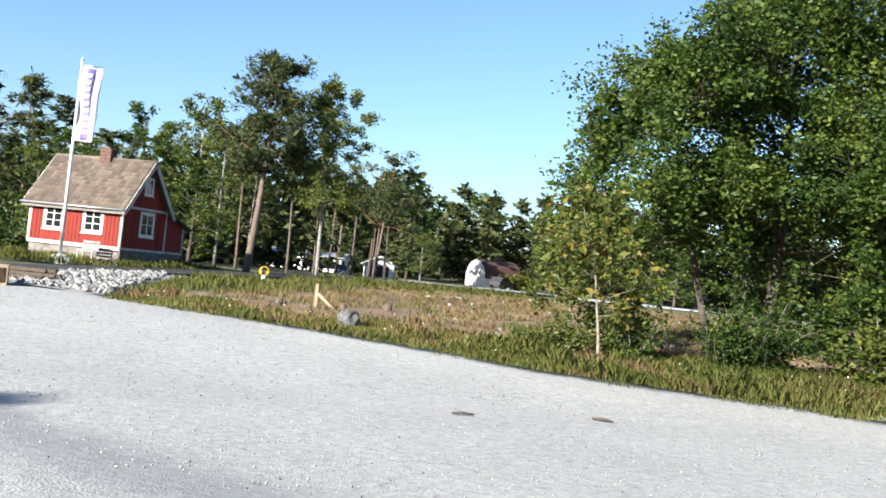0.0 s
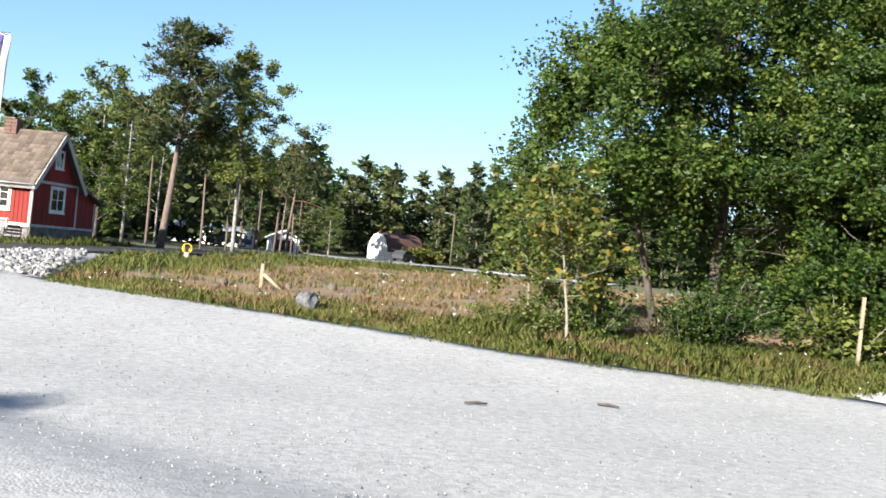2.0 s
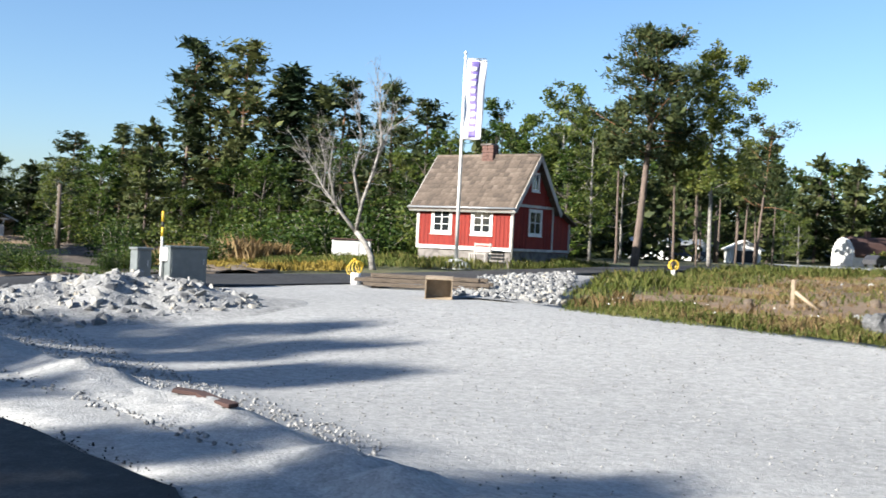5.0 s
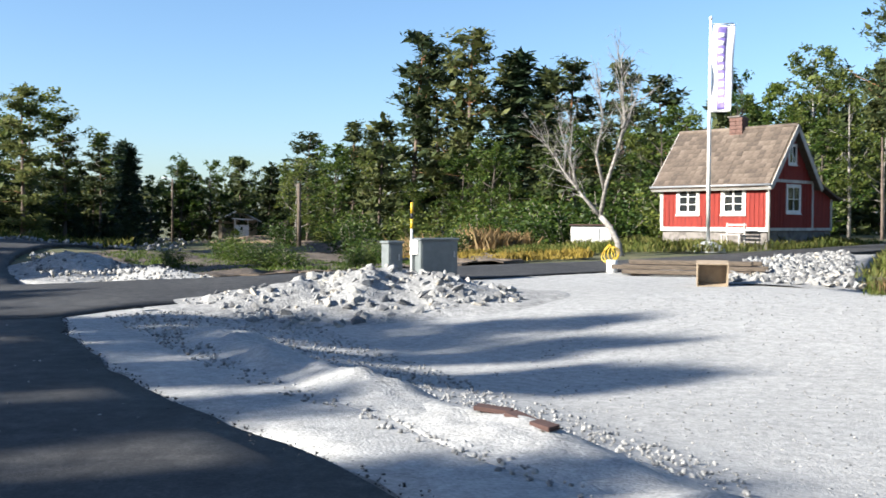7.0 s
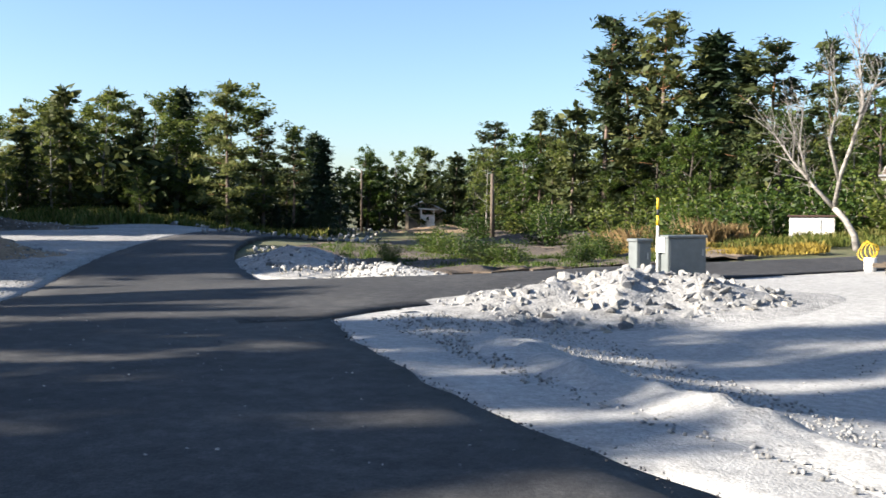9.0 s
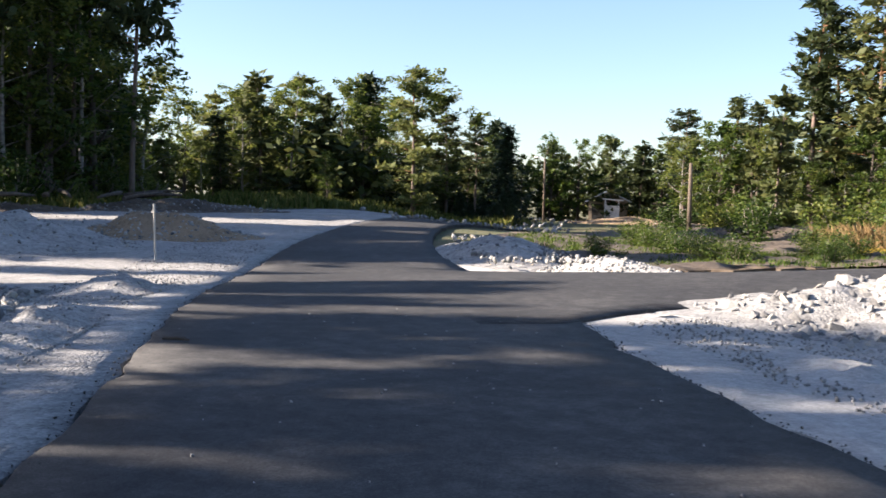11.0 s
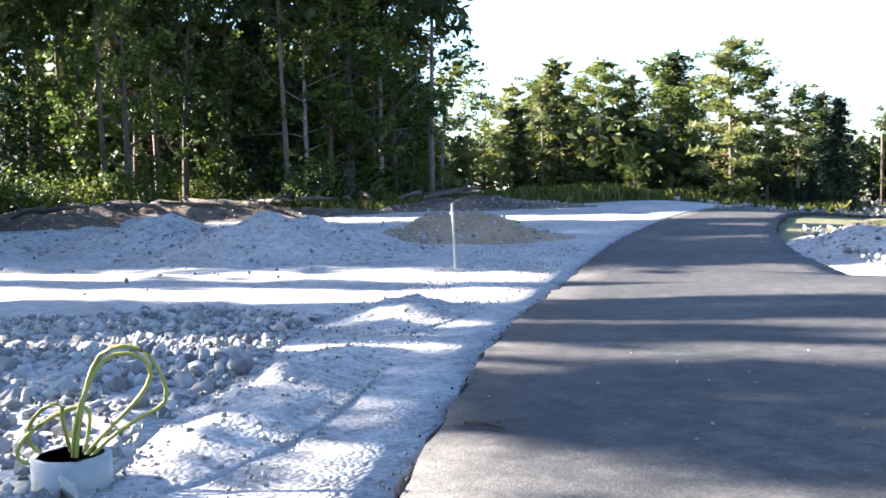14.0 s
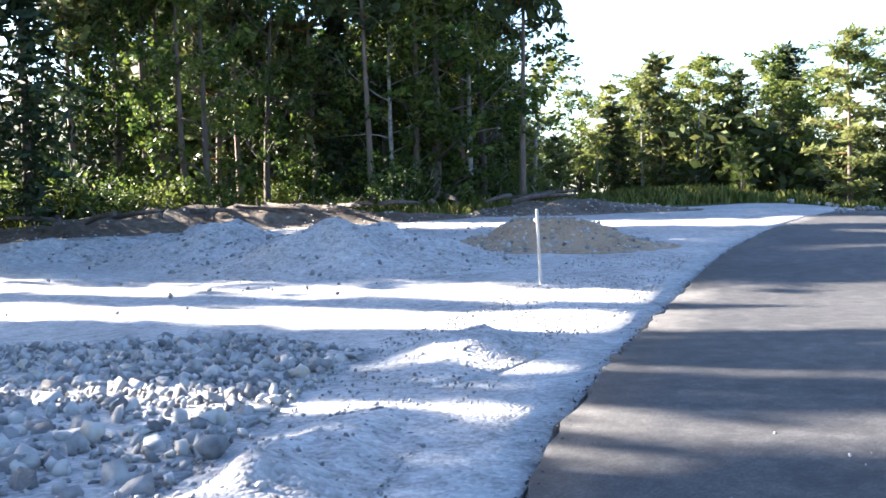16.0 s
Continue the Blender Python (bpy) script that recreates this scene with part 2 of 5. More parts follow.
def from_arrays(name, v, nper, material):
    """A mesh of separate flat leaves: v holds nper corners for each."""
    v = np.asarray(v, np.float32).reshape(-1, 3)
    n = len(v) // nper
    me = bpy.data.meshes.new(name)
    me.vertices.add(len(v)), me.loops.add(len(v)), me.polygons.add(n)
    me.vertices.foreach_set("co", v.ravel())
    me.loops.foreach_set("vertex_index", np.arange(len(v), dtype=np.int32))
    me.polygons.foreach_set("loop_start", np.arange(0, len(v), nper, dtype=np.int32))
    me.update(calc_edges=True)
    me.materials.append(material)
    return me


def part(name, bm, material, parent=None, label=""):
    """Links a bmesh, or a ready mesh, as one object under a thing or a part."""
    if isinstance(bm, bmesh.types.BMesh):
        me = bpy.data.meshes.new(name)
        bm.to_mesh(me)
        bm.free()
        me.materials.append(material)
    else:
        me = bm
    ob = new(name, me)
    if parent is not None:
        ob.parent = parent
    if label:
        tagged(ob, label)
    return ob


def thing(name, m, label, category, group="", kind=""):
    ob = new(name)
    ob.matrix_world = m
    return tagged(ob, label, category, group, kind)


def box(bm, lo, hi, m=None, bevel=0.0):
    lo, hi = Vector(lo), Vector(hi)
    r = bmesh.ops.create_cube(bm, size=1.0)
    bmesh.ops.scale(bm, vec=hi - lo, verts=r["verts"])
    bmesh.ops.translate(bm, vec=(lo + hi) / 2, verts=r["verts"])
    if bevel:
        es = {e for v in r["verts"] for e in v.link_edges}
        bv = bmesh.ops.bevel(bm, geom=list(es), offset=bevel, segments=1, affect="EDGES")
        vs = {v for f in bv["faces"] for v in f.verts} | {v for v in r["verts"] if v.is_valid}
    else:
        vs = set(r["verts"])
    if m is not None:
        bmesh.ops.transform(bm, matrix=m, verts=list(vs))
    return bm


def boxed(lo, hi, bevel=0.0, m=None):
    return box(bmesh.new(), lo, hi, m, bevel)


def tube(bm, pts, radii, sides=7):
    """A tapered round limb along points."""
    rings = []
    pts = [Vector(p) for p in pts]
    for i, p in enumerate(pts):
        d = (pts[min(i + 1, len(pts) - 1)] - pts[max(i - 1, 0)]).normalized()
        a = d.orthogonal().normalized()
        if abs(d.z) > 0.5:
            a = (Vector((1, 0, 0)) - d * d.x).normalized()
        b = d.cross(a)
        rings.append([bm.verts.new(p + (a * math.cos(k * 2 * math.pi / sides) + b * math.sin(k * 2 * math.pi / sides)) * radii[i]) for k in range(sides)])
    for r, s in zip(rings, rings[1:]):
        for k in range(sides):
            bm.faces.new((r[k], r[(k + 1) % sides], s[(k + 1) % sides], s[k])).smooth = True
    bm.faces.new(rings[0][::-1]), bm.faces.new(rings[-1])
    return bm


def resample(line, n):
    """n points at even steps along a rounded polyline."""
    p = np.array(line, float)
    for _ in range(2):
        q = np.empty((2 * len(p), 2))
        q[0::2], q[1::2] = p, p
        mid = np.empty((2 * (len(p) - 1), 2))
        mid[0::2], mid[1::2] = p[:-1] * 0.75 + p[1:] * 0.25, p[:-1] * 0.25 + p[1:] * 0.75
        p = np.vstack([p[:1], mid, p[-1:]])
    d = np.r_[0, np.cumsum(np.hypot(*np.diff(p, axis=0).T))]
    s = np.linspace(0, d[-1], n)
    return np.stack([np.interp(s, d, p[:, 0]), np.interp(s, d, p[:, 1])], 1)


def loft(name, a, b, nu, nv, lift, material, ragged=0.0, skirt=0.3, rough=0.0, pair=False):
    """A sheet between two lines that follows the land, raised by lift, with its rim turned down."""
    rng = np.random.default_rng(len(name))
    A, C = (np.array(a, float), np.array(b, float)) if pair else (resample(a, nu), resample(b, nu))
    nu = len(A)
    A, C = A + rng.normal(0, ragged, A.shape), C + rng.normal(0, ragged, C.shape)
    w = np.linspace(0, 1, nv)[None, :, None]
    g = A[:, None] * (1 - w) + C[:, None] * w
    z = land(g[..., 0], g[..., 1]) + lift
    if rough:
        z = z + rough * np.array([[noise.noise((x * 0.5, y * 0.5, 0.3)) + 0.5 * noise.noise((x * 1.7, y * 1.7, 5)) for x, y in row] for row in g])
    z[:, 0] -= skirt
    z[:, -1] -= skirt
    if skirt:
        g[:, 0], g[:, -1] = A + (A - g[:, 1]) * 0.001, C + (C - g[:, -2]) * 0.001
        g[:, 1], g[:, -2] = A + (g[:, 2] - A) * 0.02, C + (g[:, -3] - C) * 0.02
        z[:, 1], z[:, -2] = land(g[:, 1, 0], g[:, 1, 1]) + lift, land(g[:, -2, 0], g[:, -2, 1]) + lift
    v = np.concatenate([g, z[..., None]], -1).reshape(-1, 3)
    f = [(i * nv + j, (i + 1) * nv + j, (i + 1) * nv + j + 1, i * nv + j + 1) for i in range(nu - 1) for j in range(nv - 1)]
    me = mesh_of(name, v.tolist(), f, material, True)
    if skirt:
        me.polygons.foreach_set("use_smooth", [0 < j < nv - 2 for i in range(nu - 1) for j in range(nv - 1)])
    bm = bmesh.new()
    bm.from_mesh(me)
    bmesh.ops.recalc_face_normals(bm, faces=bm.faces)
    if sum(fc.normal.z for fc in bm.faces) < 0:
        bmesh.ops.reverse_faces(bm, faces=bm.faces)
    bm.to_mesh(me)
    bm.free()
    return me


# ---- large structure: ground, yard, roads ----
gx = np.r_[-900, -500, -300, -200, np.arange(-140, -60, 5), np.arange(-60, 30, 0.75), np.arange(30, 130, 5), 200, 300, 500, 900]
gy = np.r_[-600, -300, -150, -80, np.arange(-50, -4, 4), np.arange(-4, 60, 0.75), np.arange(60, 240, 6), 300, 500, 1200]
X, Y = np.meshgrid(gx, gy)
Z = land(X, Y) - 0.1 + np.array([[0.04 * noise.noise((x * 0.3, y * 0.3, 1.7)) for x in gx] for y in gy])
nx = len(gx)
gv = np.stack([X, Y, Z], -1).reshape(-1, 3).tolist()
gf = [(i * nx + j, i * nx + j + 1, (i + 1) * nx + j + 1, (i + 1) * nx + j) for i in range(len(gy) - 1) for j in range(nx - 1)]
tagged(new("ground", mesh_of("ground", gv, gf, M_GROUND, True)), "grassy earth of the clearing and woods around", "ground", kind="structure")

ROAD_R = [(6, 0.0), (-2, 5.0), (-5, 7.1), (-8.7, 9.9), (-10.7, 10.65), (-12.9, 11.6), (-16.9, 14.0), (-19.5, 16.0)]
ROAD_L = [(0, -3.6), (-8, 1.9), (-13, 5.2), (-16.1, 7.4), (-19.6, 9.5), (-25.2, 13.0), (-32.2, 18.0), (-39.6, 24.2), (-46.6, 31.4), (-52, 39), (-57, 48)]
ROAD_R2 = [(6, 0.0), (-2, 5.0), (-5, 7.1), (-8.7, 9.9), (-10.7, 10.65), (-12.9, 11.6), (-16.9, 14.0), (-19.6, 16.1), (-24, 19.2), (-29, 22.2), (-33.9, 25.3), (-38.5, 28.9), (-45, 35.4), (-50, 43), (-54, 51)]
tagged(part("gravel_yard", loft("gravel_yard", ROAD_R, [(24, 8), (14, 16), (9.4, 19.2), (7.2, 20.0), (2.7, 20.8), (-0.8, 22.6), (-4.7, 24.2), (-8.6, 26.0), (-10.2, 27.5), (-13.1, 35), (-14.6, 30.2), (-16.6, 26.6), (-18.1, 21.6), (-19.4, 17.4)], 150, 60, 0.02, M_GRAVEL, 0.06, 0.15, 0.012), M_GRAVEL), "pale grey crushed gravel yard beside the road", "gravel", kind="structure")
tagged(part("gravel_field", loft("gravel_field", ROAD_L, [(-4, -8), (-14, -6), (-24, -4), (-36, -3), (-52, 0), (-60, 6), (-61, 14), (-58, 24), (-57, 32), (-58, 42), (-60, 50)], 140, 60, 0.01, M_FINES, 0.05, 0.15, 0.05), M_FINES), "pale grey gravel and stone fill on the building plots", "gravel", kind="structure")
tagged(part("road", loft("road", ROAD_R2, ROAD_L, 200, 16, 0.05, M_ASPHALT, 0.035, 0.12), M_ASPHALT), "fresh dark asphalt road with ragged unfinished edges", "road", kind="structure")
tagged(part("side_road", loft("side_road", [(-19.75, 14.4), (-19.15, 15.5), (-19.5, 16.6), (-19.4, 19), (-18.0, 22), (-16.6, 26.6), (-14.7, 30.0), (-12.9, 36.8), (-10.5, 45.5), (-6, 57), (2, 74), (12, 100)], [(-30.5, 20.8), (-29.8, 21.9), (-26.8, 21.8), (-23.4, 22.2), (-21.4, 24), (-19.6, 28.3), (-17.4, 32.4), (-15.2, 38.8), (-12.6, 48), (-8.5, 59), (0, 76), (10, 102)], 150, 24, 0.054, M_ASPHALT, 0.035, 0.12), M_ASPHALT), "fresh dark asphalt side road curving past the cottage", "road", kind="structure")


# ---- trees ----
def leaves(rng, centres, n, spread, length, width, up=0.0, flat=1.0):
    """Four-cornered leaves: n round each centre, within spread, of the given size; up lifts their tips."""
    c = np.repeat(np.asarray(centres, float), n, 0)
    m = len(c)
    p = c + np.clip(rng.normal(0, 1, (m, 3)), -1.7, 1.7) * spread * np.array([1, 1, flat])
    d = rng.normal(0, 1, (m, 3))
    d[:, 2] = d[:, 2] * 0.6 + up
    d /= np.linalg.norm(d, axis=1, keepdims=True)
    s = np.cross(d, rng.normal(0, 1, (m, 3)))
    s /= np.linalg.norm(s, axis=1, keepdims=True) + 1e-9
    k = rng.uniform(0.6, 1.3, (m, 1))
    d, s = d * length * k, s * width * k * 0.5
    return np.stack([p, p + d * 0.5 + s, p + d, p + d * 0.45 - s], 1).reshape(-1, 3)


def limb(rng, start, direction, length, sag, steps=5):
    p, d, out = Vector(start), Vector(direction).normalized(), [Vector(start)]
    for i in range(steps):
        d = (d + Vector(rng.normal(0, 0.13, 3)) + Vector((0, 0, sag))).normalized()
        p = p + d * length / steps
        out.append(p.copy())
    return out


def trunk_line(rng, h, lean=0.03, steps=9):
    p, out = Vector((0, 0, -0.3)), []
    d = Vector((rng.normal(0, lean), rng.normal(0, lean), 1)).normalized()
    for i in range(steps + 1):
        out.append(p.copy())
        d = (d + Vector((rng.normal(0, lean * 0.7), rng.normal(0, lean * 0.7), 0))).normalized()
        p = p + d * (h + 0.3) / steps
    return out


def along(line, f):
    k = min(max(f, 0), 0.999) * (len(line) - 1)
    i = int(k)
    return line[i].lerp(line[i + 1], k - i)


def crown_mesh(rng, centres, n, spread_, size, ratio, up, flat, core, foliage):
    """Small outer leaves or needle sprays round each centre, over a few broad inner ones that make it dense."""
    v = [leaves(rng, centres, n, spread_, size, size * ratio, up, flat)]
    if core:
        v.append(leaves(rng, centres, core, spread_ * 0.45, size * 1.7, size * 0.85, up * 0.3, flat))
    return from_arrays("crown", np.concatenate(v), 4, foliage)


def pine_tree(seed, h=12.0, bare=0.5, reach=2.6, tufts=9, n=13, size=0.5, dense=34, core=2, bark=None, foliage=None, girth=0.0125):
    """A Scots pine: a straight stem, bare below and red above, with uneven shelves of needle tufts."""
    rng = np.random.default_rng(seed)
    top = new("pine_tree")
    line = trunk_line(rng, h, 0.02)
    r0 = girth * h
    cut = 6
    rad = [r0 * (1 - 0.85 * i / 9) for i in range(10)]
    part("trunk", tube(bmesh.new(), line[:cut + 1], rad[:cut + 1], 8), M_PINEBARK, top)
    bm = tube(bmesh.new(), line[cut:], rad[cut:], 7)
    centres = []
    levels = max(3, int(dense / 2.6))
    for k in range(dense):
        lv = k % levels
        f = bare + (1 - bare) * min(0.995, (lv + 0.25 + rng.normal(0, 0.16)) / levels)
        s = along(line, f)
        g = max(0.0, (f - bare) / (1 - bare))
        ln = reach * (0.2 + 0.8 * (1 - g) ** 0.7 * min(1, 0.55 + 2.0 * g)) * rng.uniform(0.5, 1.2)
        a = k * 2.4 + lv * 0.9 + rng.normal(0, 0.5)
        lb = limb(rng, s, (math.cos(a), math.sin(a), 0.05 + 0.45 * g), ln, 0.06, 4)
        tube(bm, lb, [0.045, 0.036, 0.028, 0.02, 0.01], 3)
        for q in range(tufts):
            t = 0.2 + 0.8 * rng.uniform(0, 1) ** 0.8
            c = along(lb, t)
            centres.append(np.array(c) + rng.normal(0, 1, 3) * np.array([0.36, 0.36, 0.14]) * ln * 0.4)
    for q in range(5):
        centres.append(np.array(along(line, 0.93 + 0.017 * q)))
    part("branch", bm, bark or M_PINERED, top)
    part("crown", crown_mesh(rng, centres, n, 0.22, size, 0.24, 0.35, 0.6, core, foliage or M_PINE), M_PINE, top)
    return tagged(top, "tall Scots pine with bare lower stem", "tree", "pines of the wood")


def spruce_tree(seed, h=12.0, reach=3.0):
    """A spruce: drooping tiers of needles to the ground in an uneven cone."""
    rng = np.random.default_rng(seed)
    top = new("spruce_tree")
    line = trunk_line(rng, h, 0.008)
    part("trunk", tube(bmesh.new(), line, [0.017 * h * (1 - 0.95 * i / 9) for i in range(10)], 7), M_BARK, top)
    centres, n = [], int(h * 11)
    for k in range(n):
        f = 0.06 + 0.93 * k / n
        s = along(line, f)
        ln = (reach * (1 - f) + 0.12) * rng.uniform(0.6, 1.2)
        a = k * 2.4 + rng.normal(0, 0.4)
        for q in range(4):
            t = (q + rng.uniform(0.3, 1)) / 4
            centres.append((s.x + math.cos(a) * ln * t, s.y + math.sin(a) * ln * t, s.z - 0.28 * ln * t * t + 0.1 * ln * t))
    part("crown", from_arrays("crown", leaves(rng, centres, 7, 0.16, 0.5, 0.14, -0.15, 0.6), 4, M_SPRUCE), M_SPRUCE, top)
    return tagged(top, "dark green spruce with branches to the ground", "tree", "spruces of the wood")


def broad_tree(seed, h=10.0, bare=0.2, reach=3.0, leaf=0.3, n=16, tips=9, limbs=16, bark=None, foliage=None, name="broadleaf_tree", label="green broadleaf tree with an uneven crown", droop=0.0, lean=0.03, girth=0.02, low=0.22, high=0.72, rise=0.35, core=2):
    """A broadleaf tree: stem, forked limbs, twigs and leaf clumps with gaps between them."""
    rng = np.random.default_rng(seed)
    top = new(name)
    bark, foliage = bark or M_BARK, foliage or M_LEAF
    line = trunk_line(rng, h * 0.93, lean)
    part("trunk", tube(bmesh.new(), line, [girth * h * (1 - 0.9 * i / 9) for i in range(10)], 8), bark, top)
    bm, centres = bmesh.new(), []
    for k in range(limbs):
        f = bare + (0.98 - bare) * (k + rng.uniform(0, 1)) / limbs
        g = (f - bare) / (1 - bare)
        s = along(line, f)
        ln = reach * (0.45 + 0.75 * math.sin(math.pi * (low + high * g))) * rng.uniform(0.65, 1.15)
        a = k * 2.4 + rng.normal(0, 0.45)
        lb = limb(rng, s, (math.cos(a), math.sin(a), rise + 0.6 * g), ln, 0.02 - droop, 6)
        w = girth * h * 0.4 * (1 - 0.6 * f)
        tube(bm, lb, [w * (1 - 0.14 * i) for i in range(7)], 4)
        for q in range(tips):
            t = rng.uniform(0.3, 1)
            c0 = along(lb, t)
            tw = limb(rng, c0, tuple(rng.normal(0, 1, 3) + np.array([math.cos(a) * 0.6, math.sin(a) * 0.6, 0.25 - droop * 4])), ln * 0.38, -droop, 3)
            tube(bm, tw, [w * 0.3, w * 0.22, w * 0.15, w * 0.06], 3)
            centres += [np.array(tw[2]), np.array(tw[3]), (np.array(tw[1]) + np.array(tw[3])) / 2 + rng.normal(0, 0.12, 3)]
    part("branch", bm, bark, top)
    part("crown", crown_mesh(rng, centres, n, 0.06 * reach + 0.03, leaf, 0.6, 0.0, 0.75, core, foliage), foliage, top)
    return tagged(top, label, "tree", "broadleaf trees")


def bush(seed, h=1.6, r=1.0, leaf=0.1, n=2700, foliage=None, name="bush", label="leafy green bush at the edge of the wood", twigs=16):
    """A shrub: twigs from the root and leaves thickest towards the outside."""
    rng = np.random.default_rng(seed)
    top = new(name)
    bm, centres = bmesh.new(), []
    for k in range(twigs):
        a, o = k * 2.4, rng.uniform(0.15, 0.9)
        lb = limb(rng, (0.1 * math.cos(a), 0.1 * math.sin(a), -0.1), (math.cos(a) * o * r / h, math.sin(a) * o * r / h, 1), h * rng.uniform(0.65, 1.05), -0.02, 5)
        tube(bm, lb, [0.02, 0.018, 0.014, 0.011, 0.008, 0.004], 3)
        for t in np.linspace(0.25, 1, 9):
            centres.append(np.array(along(lb, t)) + rng.normal(0, 0.12 * r, 3))
    part("stem", bm, M_TWIG, top)
    foliage = foliage or M_LEAF
    part("foliage", from_arrays("foliage", leaves(rng, centres, max(1, n // len(centres)), 0.13 * r, leaf, leaf * 0.6), 4, foliage), foliage, top)
    return tagged(top, label, "bush", "bushes")


rt = random.Random(5)
PINES = [pine_tree(11, 12, 0.22, 2.4, 7, 16, 0.34), pine_tree(12, 12, 0.34, 2.6, 7, 16, 0.34, 32), pine_tree(13, 12, 0.14, 2.2, 7, 15, 0.34, 38), pine_tree(14, 12, 0.42, 2.5, 7, 17, 0.34, 30)]
TALL = [pine_tree(19, 12, 0.74, 1.9, 8, 15, 0.4, 18), pine_tree(20, 12, 0.7, 2.1, 8, 15, 0.4, 20)]
HIGH = [pine_tree(15, 12, 0.55, 2.2, 8, 15, 0.4, 26), pine_tree(16, 12, 0.62, 2.0, 8, 15, 0.4, 22)]
FAR = [pine_tree(17, 12, 0.04, 2.5, 5, 9, 0.5, 30, 3, M_BARK), pine_tree(18, 12, 0.08, 2.3, 5, 9, 0.5, 30, 3, M_BARK), broad_tree(34, 12, 0.03, 3.0, 0.42, 7, 4, 14, core=3)]
for ob_ in FAR[:2]:
    tagged(ob_, "distant pine with dense dark foliage")
LIGHT = [pine_tree(71, 12, 0.12, 2.6, 7, 16, 0.34, 36, 2, None, M_PINESUNLIT), pine_tree(72, 12, 0.26, 2.5, 7, 16, 0.34, 34, 2, None, M_PINESUNLIT), broad_tree(73, 12, 0.1, 2.8, 0.22, 15, 6, 16, M_BIRCHBARK, M_BIRCHLEAF, "birch_tree", "birch in sunlight with light green leaves", 0.03, girth=0.011)]
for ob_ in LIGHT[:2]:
    tagged(ob_, "dense pine at the wood's edge with sunlight painted into its yellowish green needles")
SPRUCES = [spruce_tree(21), spruce_tree(22, 12, 2.6)]
BROADS = [broad_tree(31, 10, 0.16, 2.6, 0.21, 15, 6, 16), broad_tree(32, 10, 0.08, 2.3, 0.2, 15, 6, 16), broad_tree(33, 10, 0.2, 2.4, 0.19, 14, 6, 15, M_BIRCHBARK, M_BIRCHLEAF, "birch_tree", "slender birch with pale bark and light green leaves", 0.05, girth=0.011)]
BUSHES = [bush(41), bush(42, 1.5, 1.2), bush(43, 1.4, 0.9, foliage=M_BIRCHLEAF)]
used = {}


def plant(models, x, y, h, base, squash=1.0):
    """Puts the next model of a kind at a place, the first time the model itself and then copies, at height h."""
    m = models[rt.randrange(len(models))]
    s = h / base
    w = s * squash * rt.uniform(0.9, 1.1)
    turn = rt.uniform(0, 360)
    if m.name not in used:
        used[m.name] = True
        m.matrix_world = pose(x, y, ht(x, y) - 0.05, 0, 0, turn) @ Matrix.Diagonal((w, w, s, 1))
        return m
    k = m.matrix_basis.copy()
    m.matrix_basis = Matrix.Identity(4)
    c = copy_thing(m, pose(x, y, ht(x, y) - 0.05, 0, 0, turn) @ Matrix.Diagonal((w, w, s, 1)))
    m.matrix_basis = k
    return c


# Edge of the wood to the north-west: place and height of the tip. LIGHT pines have sunlight in their needle colour.
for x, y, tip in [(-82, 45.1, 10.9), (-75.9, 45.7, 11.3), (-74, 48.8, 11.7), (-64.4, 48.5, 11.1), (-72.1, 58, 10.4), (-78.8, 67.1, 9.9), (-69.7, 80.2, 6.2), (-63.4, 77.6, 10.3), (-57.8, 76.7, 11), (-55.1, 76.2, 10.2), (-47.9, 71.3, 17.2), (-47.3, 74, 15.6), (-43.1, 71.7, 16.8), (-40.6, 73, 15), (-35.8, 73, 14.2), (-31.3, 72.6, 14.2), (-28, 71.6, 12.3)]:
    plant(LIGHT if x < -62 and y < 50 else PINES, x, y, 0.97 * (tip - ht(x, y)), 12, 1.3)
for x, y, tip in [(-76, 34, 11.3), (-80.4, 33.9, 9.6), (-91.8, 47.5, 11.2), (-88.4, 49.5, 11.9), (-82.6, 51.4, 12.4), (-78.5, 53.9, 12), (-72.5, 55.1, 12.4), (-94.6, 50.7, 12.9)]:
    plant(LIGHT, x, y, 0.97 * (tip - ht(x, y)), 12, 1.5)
for x, y, tip in [(-76.9, 53.3, 12), (-80.6, 71.1, 9.6), (-40, 77.7, 14.3), (-39.7, 72.9, 14.8), (-69, 62, 8.0)]:
    plant(SPRUCES, x, y, tip - ht(x, y), 12, 1.5)
for x, y, tip in [(-77.6, 75.8, 8), (-78.3, 80.6, 7.9), (-77.5, 84.1, 9), (-23.9, 75.8, 12.4), (-18, 70, 13.1), (-19.6, 67.6, 10.1), (-15, 64.5, 10.9), (-99.2, 48.3, 10.9), (-80.4, 58.1, 10.4), (-90.7, 53.6, 11.3), (-79.5, 73.8, 6.2), (-13.8, 68.8, 9.2), (-21.5, 66, 9.5), (-25, 68, 9.0)]:
    plant(BROADS, x, y, tip - ht(x, y), 10, 1.05)
# Filling rows of the same wood, behind its edge and in its gaps.
for k in range(64):
    f = k / 63
    x, y = -104 + 84 * f + rt.uniform(-2, 2), 52 + 34 * math.sin(min(1, f * 1.25) * 1.7) + rt.uniform(0, 9)
    plant(FAR, x, y, (6.2 + 5 * f * f + rt.uniform(-1, 1)), 12, 1.3)
for k in range(26):
    x, y = -54 + 1.5 * k + rt.uniform(-1, 1), 64 + rt.uniform(-3, 6)
    plant(BROADS if k % 3 else FAR, x, y, rt.uniform(4.5, 8), 10, 1.15)
